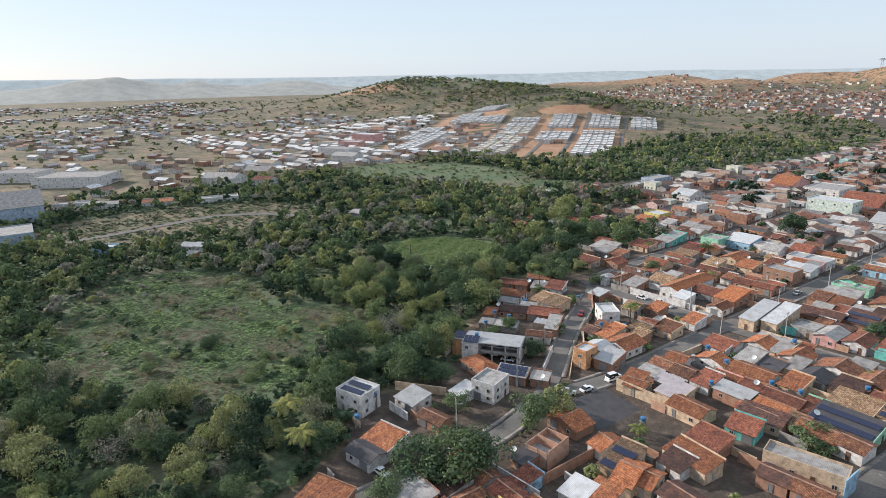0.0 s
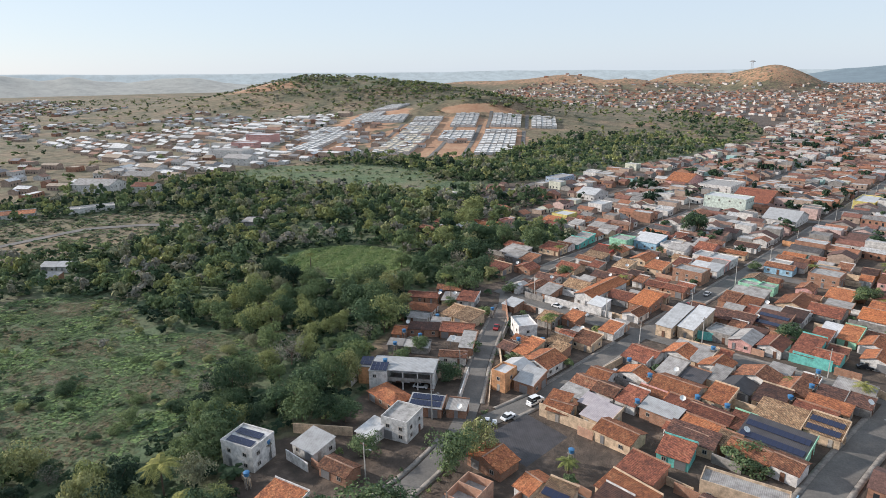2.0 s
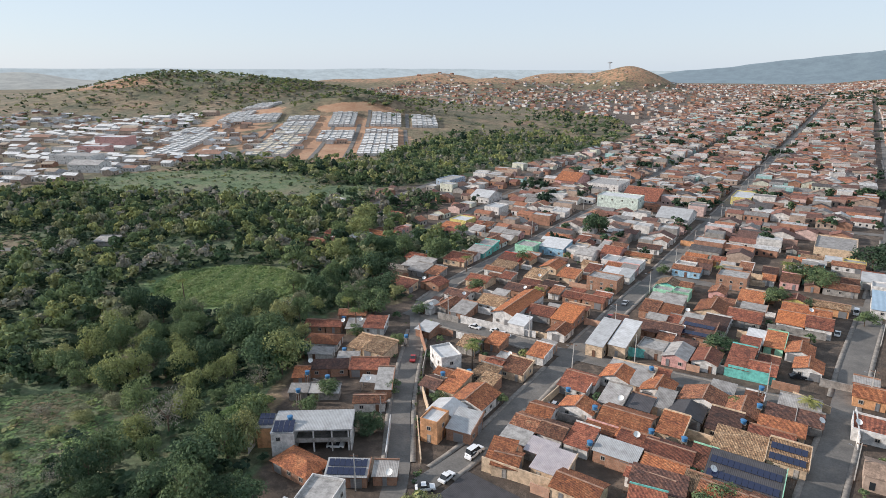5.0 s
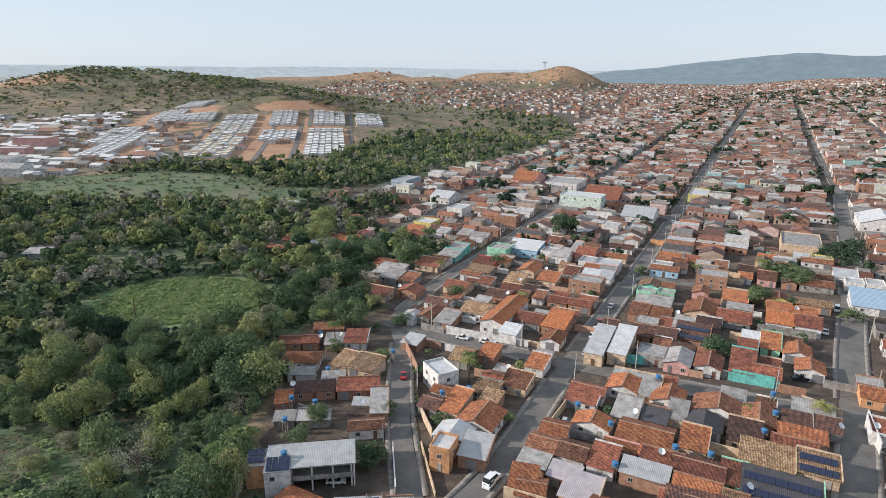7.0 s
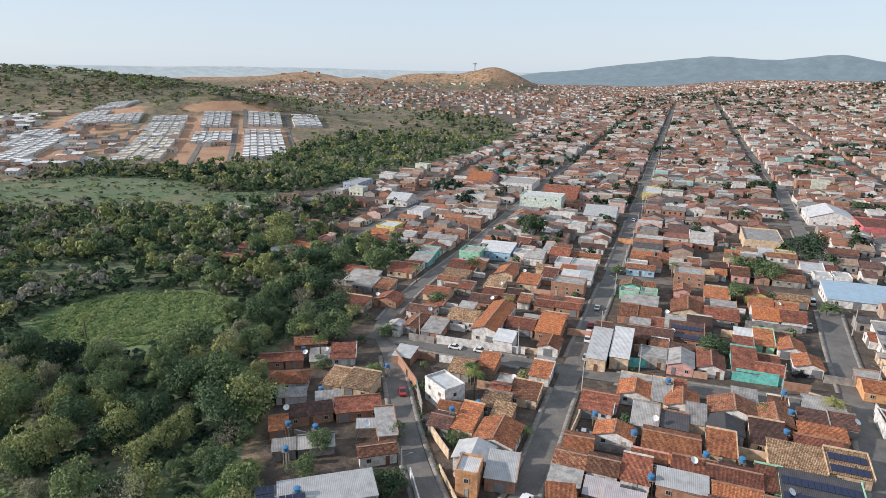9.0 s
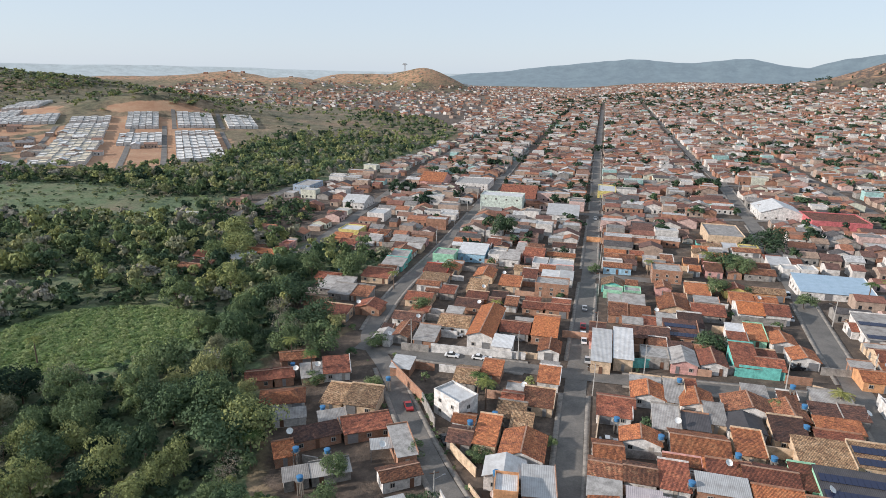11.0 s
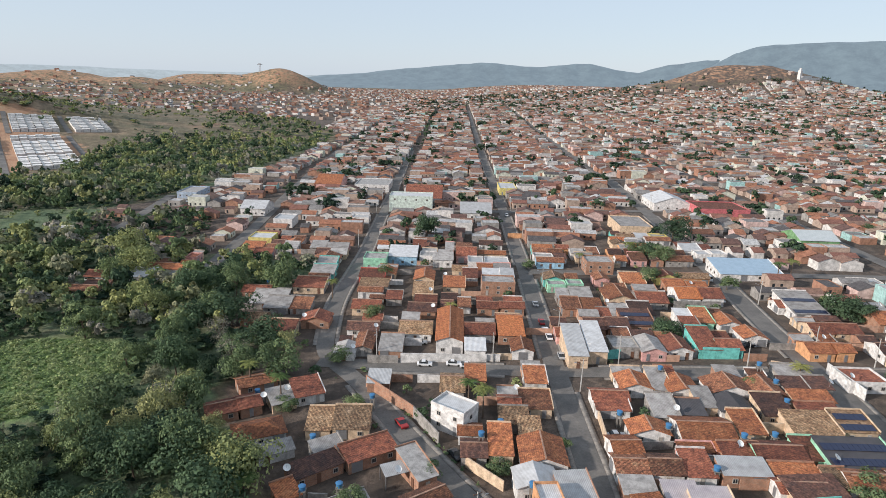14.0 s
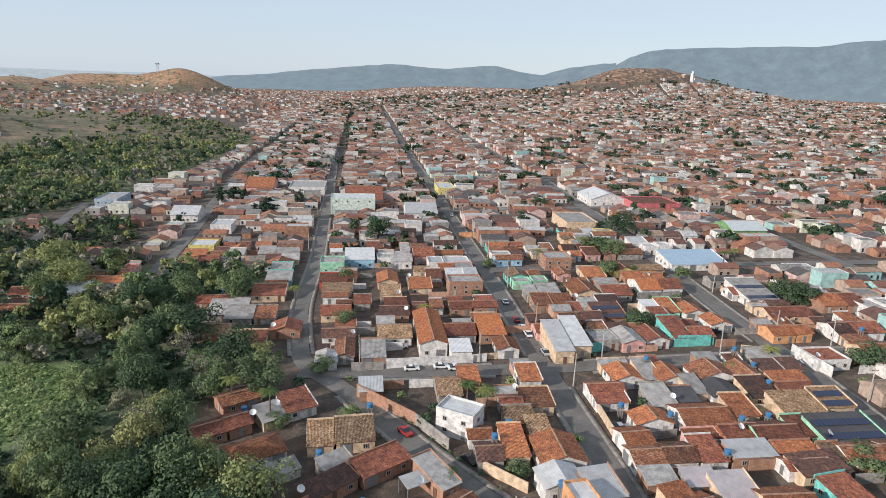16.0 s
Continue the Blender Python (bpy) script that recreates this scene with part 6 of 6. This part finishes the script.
# ---- loose things of the wood and the streets left over ----
for points, side in ((STREETS[0][0], 4.3), (STREETS[1][0], -4.1), (STREETS[2][0], 4.3), (STREETS[3][0], 4.1)):
    line = resampled(points, 32.0)
    for (ax, ay), (bx, by) in zip(line, line[1:]):
        n = math.hypot(bx - ax, by - ay)
        px, py = (ax + bx) / 2 - (by - ay) / n * side, (ay + by) / 2 + (bx - ax) / n * side
        if -140 < py < 420 and px < 160 and n > 6 and all(float(segment_distance(px, py, pts)) > 3.6 for pts, _ in STREETS):
            utility_pole(px, py, math.degrees(math.atan2(by - ay, bx - ax)) + (-90 if side > 0 else 90))

for px, py, rx, ry in PLACED[:300]:
    if segment_distance(px, py, [(10, -78), (30, -76)]) < 9:
        continue
    if py < 120 and rng.random() < 0.12:
        satellite_dish(px + rx * rng.choice((-0.8, 0.8)), py - ry * 0.6, ground_z(px, py) + 4.1)
    if py < 120 and rng.random() < 0.025:
        water_tank(px + rx * 0.6, py + ry * 0.6, 4.2)

# party walls and shrubs in the back yards
for px, py, rx, ry in PLACED[:480]:
    if py < 130 and px > -110 and rng.random() < 0.75:
        sx, sy = rng.choice((-1, 1)), rng.choice((-1, 1))
        x0, y0, run = px + sx * rx, py + sy * (ry - 0.2), rng.uniform(3, 9)
        if min(float(segment_distance(x0 + sx * run, y0, p)) for p, _ in STREETS) > 5.5 and not any(abs(x0 + sx * run / 2 - a) < run / 2 + p and abs(y0 - b) < q for a, b, p, q in PLACED if (a, b) != (px, py)):
            yard_wall(x0 + sx * 0.05, y0, x0 + sx * run, y0, rng.uniform(1.8, 2.4), rng.choice(("brick", "grey", "cream", "white", "brickpink")))
shrubs = 0
while shrubs < 70:
    x, y = rng.uniform(-70, 130), rng.uniform(-120, 110)
    if not taken(x, y, 0.8, 0.8, 0.1):
        r = rng.uniform(1.0, 2.4)
        tree(x, y, r, r * rng.uniform(1.3, 2.0), rng.uniform(0.2, 0.6), 6)
        shrubs += 1

# hilltop mast and chapel
mast = new("radio_mast")
mast.matrix_basis = pose(-790, 2345, ground_z(-790, 2345))
for a, b in ((-1, -1), (1, -1), (1, 1), (-1, 1)):
    part("leg", poly_mesh("leg", slab_of([(a * 3, b * 3, 0), (a * 3 + 0.8, b * 3, 0), (a * 2.0 + 0.8, b * 2.0, 26), (a * 2.0, b * 2.0, 26)], 0.8), STEEL), mast)
part("platform", poly_mesh("platform", box(-8, -8, 24, 8, 8, 26) + box(-5, -5, 26, 5, 5, 29), STEEL), mast)
tagged(mast, "tall grey steel radio mast on a bare hilltop", "mast")
chapel = new("chapel")
chapel.matrix_basis = pose(868, 1515, ground_z(868, 1515), 0, 0, 25)
part("nave", poly_mesh("nave", box(-14, -6, -4, 22, 6, 7), WALLS["white"]), chapel)
part("tower", poly_mesh("tower", box(-20, -4, -4, -13, 4, 20) + box(-18, -2.5, 20, -15, 2.5, 25), WALLS["white"]), chapel)
part("terrace_wall", poly_mesh("terrace_wall", box(-30, -12, -5, 45, -11, 2), WALLS["white"]), chapel)
tagged(chapel, "white hilltop chapel with a square tower", "chapel")


def grow_woods():
    """Trees of the wood: the nearest stand singly, the rest is joined."""
    g = random.Random(11)
    spots = []
    for ix in range(-80, 8):
        for iy in range(-43, 100):
            x, y = ix * 7.2 + g.uniform(-3.4, 3.4), iy * 7.2 + g.uniform(-3.4, 3.4)
            w = float(wooded(x, y))
            m = float(meadow(x, y))
            chance = 0.8 * w + ((0.6 if math.sin(0.09 * x + 1) * math.sin(0.10 * y + 0.06 * x) > 0.05 else 0.10) if x > -280 else 0.13) * m * (x < -62)
            if g.random() > chance or float(oval(x, y, -146, -10, 34, 28, 20)) < (0.98 if y > -14 else 1.3):
                continue
            if any(abs(x - a) < rx + 1.5 and abs(y - b) < ry + 1.5 for a, b, rx, ry in PLACED) or min(float(segment_distance(x, y, p)) for p, _ in STREETS[:6]) < 6:
                continue
            if any((x - a) ** 2 + (y - b) ** 2 < (0.6 * r) ** 2 for a, b, r in TREES[:95]):
                continue
            spots.append((x, y, m))
    near = sorted(spots, key=lambda s: min((s[0] + 45) ** 2 + (s[1] + 150) ** 2, (s[0] + 78) ** 2 + (s[1] + 50) ** 2))
    for k, (x, y, m) in enumerate(near[:210]):
        r = g.uniform(2.7, 5.6) * (0.6 if m > 0.3 else 1)
        tone = min(1.0, max(0.0, g.gauss(0.46, 0.22)))
        dry = g.random() < 0.13
        tree(x, y, r, r * (g.uniform(1.0, 1.5) if m > 0.3 else g.uniform(1.6, 2.7)), g.uniform(0.85, 1.0) if dry else min(tone, 0.82), 5 if dry else None)
    v, tones = [], []

    def stand(x, y, r, h, tone, bank):
        q = g.choice(bank)
        t = g.uniform(0, 6.28)
        c, s = math.cos(t), math.sin(t)
        p = q.reshape(-1, 3) * np.array([r, r, h * 0.52])
        p = np.stack([p[:, 0] * c - p[:, 1] * s + x, p[:, 0] * s + p[:, 1] * c + y, p[:, 2] + ground_z(x, y) + h * 0.5], -1)
        v.append(p)
        tones.append(np.full(len(p), tone))

    # farther stands get a lighter tone, haze put into the leaf colour
    for x, y, m in near[210:]:
        r = g.uniform(2.7, 5.8) * (0.55 if m > 0.3 else 1)
        stand(x, y, r, r * (g.uniform(0.9, 1.4) if m > 0.3 else g.uniform(1.5, 2.5)), min(1.0, max(0.0, g.gauss(0.54, 0.24))), SMALL if math.hypot(x + 40, y + 100) < 290 else MID)
    # undergrowth, toned darker inside the wood as painted shade between crowns
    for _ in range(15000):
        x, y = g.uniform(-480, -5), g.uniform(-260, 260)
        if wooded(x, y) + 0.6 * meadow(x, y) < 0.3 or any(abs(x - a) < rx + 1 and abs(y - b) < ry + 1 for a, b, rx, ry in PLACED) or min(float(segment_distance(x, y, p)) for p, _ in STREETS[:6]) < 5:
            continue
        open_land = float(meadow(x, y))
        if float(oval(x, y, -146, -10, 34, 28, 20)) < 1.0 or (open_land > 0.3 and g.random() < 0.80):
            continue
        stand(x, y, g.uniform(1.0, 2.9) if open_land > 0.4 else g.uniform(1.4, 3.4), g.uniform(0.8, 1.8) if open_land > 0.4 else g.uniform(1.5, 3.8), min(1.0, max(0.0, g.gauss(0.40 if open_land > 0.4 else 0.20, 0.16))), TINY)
    for _ in range(2600):
        x, y = g.uniform(-390, -240), g.uniform(-200, -15)
        if float(oval(x, y, -316, -104, 90, 54, 78)) > 1.05 or min(float(segment_distance(x, y, p)) for p, _ in STREETS[-1:]) < 4 or any(abs(x - a) < rx + 1 and abs(y - b) < ry + 1 for a, b, rx, ry in PLACED):
            continue
        stand(x, y, g.uniform(0.8, 2.6), g.uniform(0.3, 1.3), g.choice((0.1, 0.25, 0.45, 0.75)), TINY)
    # scattered trees of the town and the plain, and the woods of the hills
    count = 0
    while count < 2600:
        x, y = g.uniform(-150, 1300), g.uniform(110, 2000)
        if any(abs(x - a) < rx and abs(y - b) < ry for a, b, rx, ry in PLACED) or x < west_edge(y) or float(oval(x, y, 760, 1640, 210, 120, -25)) < 1 or min(float(segment_distance(x, y, p)) for p, _ in STREETS) < 5:
            continue
        stand(x, y, g.uniform(2.2, 6.8), g.uniform(5, 10), g.gauss(0.12, 0.10), SMALL if y < 330 else MID if y < 600 else TINY)
        count += 1
        if g.random() < 0.2:   # clumps in back yards
            for _ in range(g.randrange(2, 6)):
                a, b = x + g.uniform(-9, 9), y + g.uniform(-9, 9)
                if not any(abs(a - p) < q and abs(b - o) < w for p, o, q, w in PLACED):
                    stand(a, b, g.uniform(3, 6.5), g.uniform(6, 10), g.gauss(0.08, 0.08), MID if y < 600 else TINY)
    for _ in range(6500):
        x, y = g.uniform(-2400, -420), g.uniform(-600, 1500)
        z = ground_z(x, y)
        chance = 0.75 * float(smooth(20, 45, z)) + 0.22 + 0.5 * (math.sin(x * 0.006) * math.sin(y * 0.009) > 0.45)
        if g.random() > chance or float(estate(x, y)) < 1.05 or float(meadow(x, y)) > 0.3 or float(oval(x, y, -660, 200, 250, 130, 20)) < 1:
            continue
        stand(x, y, g.uniform(3, 8), g.uniform(4, 9), min(1, max(0, g.gauss(0.55, 0.2))), TINY)
    for _ in range(2600):   # woods on the big hill and the knoll
        x, y = g.gauss(-1130, 260), g.gauss(800, 130)
        if ripple(x * 1.7, y * 1.7) < -0.25 and g.random() < 0.8:
            continue
        if g.random() < 0.05:
            x, y = g.gauss(-585, 55), g.gauss(625, 28)
        if float(estate(x, y)) < 1.05:
            continue
        stand(x, y, g.uniform(3.5, 7.5), g.uniform(4, 9), min(1, max(0, g.gauss(0.66, 0.2))), TINY)
    for _ in range(5000):
        x, y = g.uniform(-1000, -150), g.uniform(560, 1500)
        open_slope = x < -330 - 0.25 * (y - 560)
        if float(x) > float(west_edge(y)) - 6 or float(estate(x, y)) < 1.05 or y > 1060 or g.random() < (0.90 if open_slope else 0.25):
            continue
        stand(x, y, g.uniform(2, 4.5) if open_slope else g.uniform(3, 6.5), g.uniform(2, 5) if open_slope else g.uniform(4, 9), min(1, max(0, g.gauss(0.45, 0.24))), TINY if y > 750 else MID)
    for _ in range(420):   # weeds along the kerbs of the bent street
        k = g.uniform(0, 1)
        line = resampled(STREETS[1][0], 4.0)
        i = g.randrange(len(line) - 1)
        x, y = (line[i] * (1 - k) + line[i + 1] * k)
        d = line[i + 1] - line[i]
        d /= np.linalg.norm(d)
        side = 4.4 if g.random() < 0.7 else -4.4
        x, y = x - d[1] * side + g.uniform(-0.5, 0.5), y + d[0] * side + g.uniform(-0.5, 0.5)
        if -110 < y < 10 and not any(abs(x - a) < rx and abs(y - b) < ry for a, b, rx, ry in PLACED):
            stand(x, y, g.uniform(0.4, 1.1), g.uniform(0.4, 1.2), g.uniform(0.2, 0.6), TINY)
    p = np.concatenate(v)
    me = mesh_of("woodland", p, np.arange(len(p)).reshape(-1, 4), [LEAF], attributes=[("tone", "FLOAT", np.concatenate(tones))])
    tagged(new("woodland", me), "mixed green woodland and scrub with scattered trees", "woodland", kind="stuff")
    # tall grass on the lush meadow
    del v[:], tones[:]
    while len(v) < 3400:
        x, y = g.uniform(-185, -105), g.uniform(-42, 26)
        if float(oval(x, y, -146, -10, 34, 28, 20)) > 1.05 or wooded(x, y) > 0.5:
            continue
        ridge_line = 0.6 * math.sin(0.55 * x + 0.35 * y + 2.2 * math.sin(0.13 * y + 0.09 * x)) + g.gauss(0, 0.35)
        stand(x, y, g.uniform(0.5, 1.3), g.uniform(0.5, 1.2) + 0.5 * max(0, ridge_line), min(1, max(0, 0.80 + 0.2 * ridge_line + g.gauss(0, 0.12))), TINY)
    # rough grass of the open land, in drifts of one height and hue
    for _ in range(13000):
        x, y = g.uniform(-215, -40), g.uniform(-215, -85)
        if meadow(x, y) < 0.35 or wooded(x, y) > 0.6:
            continue
        drift = math.sin(0.13 * x + 0.9 * math.sin(0.07 * y)) * math.sin(0.16 * y + 0.8 * math.sin(0.09 * x + 1))
        q = TUFTS[g.randrange(5)]
        r, h = g.uniform(1.0, 2.6), g.uniform(0.12, 0.4) + 0.5 * max(0, drift)
        p = q.reshape(-1, 3) * np.array([r, r, h]) + np.array([x, y, ground_z(x, y) + 0.25 * h])
        v.append(p)
        tones.append(np.full(len(p), min(1, max(0, 0.32 + 0.30 * drift + g.gauss(0, 0.14)))))
    p = np.concatenate(v)
    me = mesh_of("tall_grass", p, np.arange(len(p)).reshape(-1, 4), [GRASS_LEAF], attributes=[("tone", "FLOAT", np.concatenate(tones))])
    tagged(new("tall_grass", me), "tufts of bright green tall grass on a meadow", "grass", kind="stuff")


grow_woods()
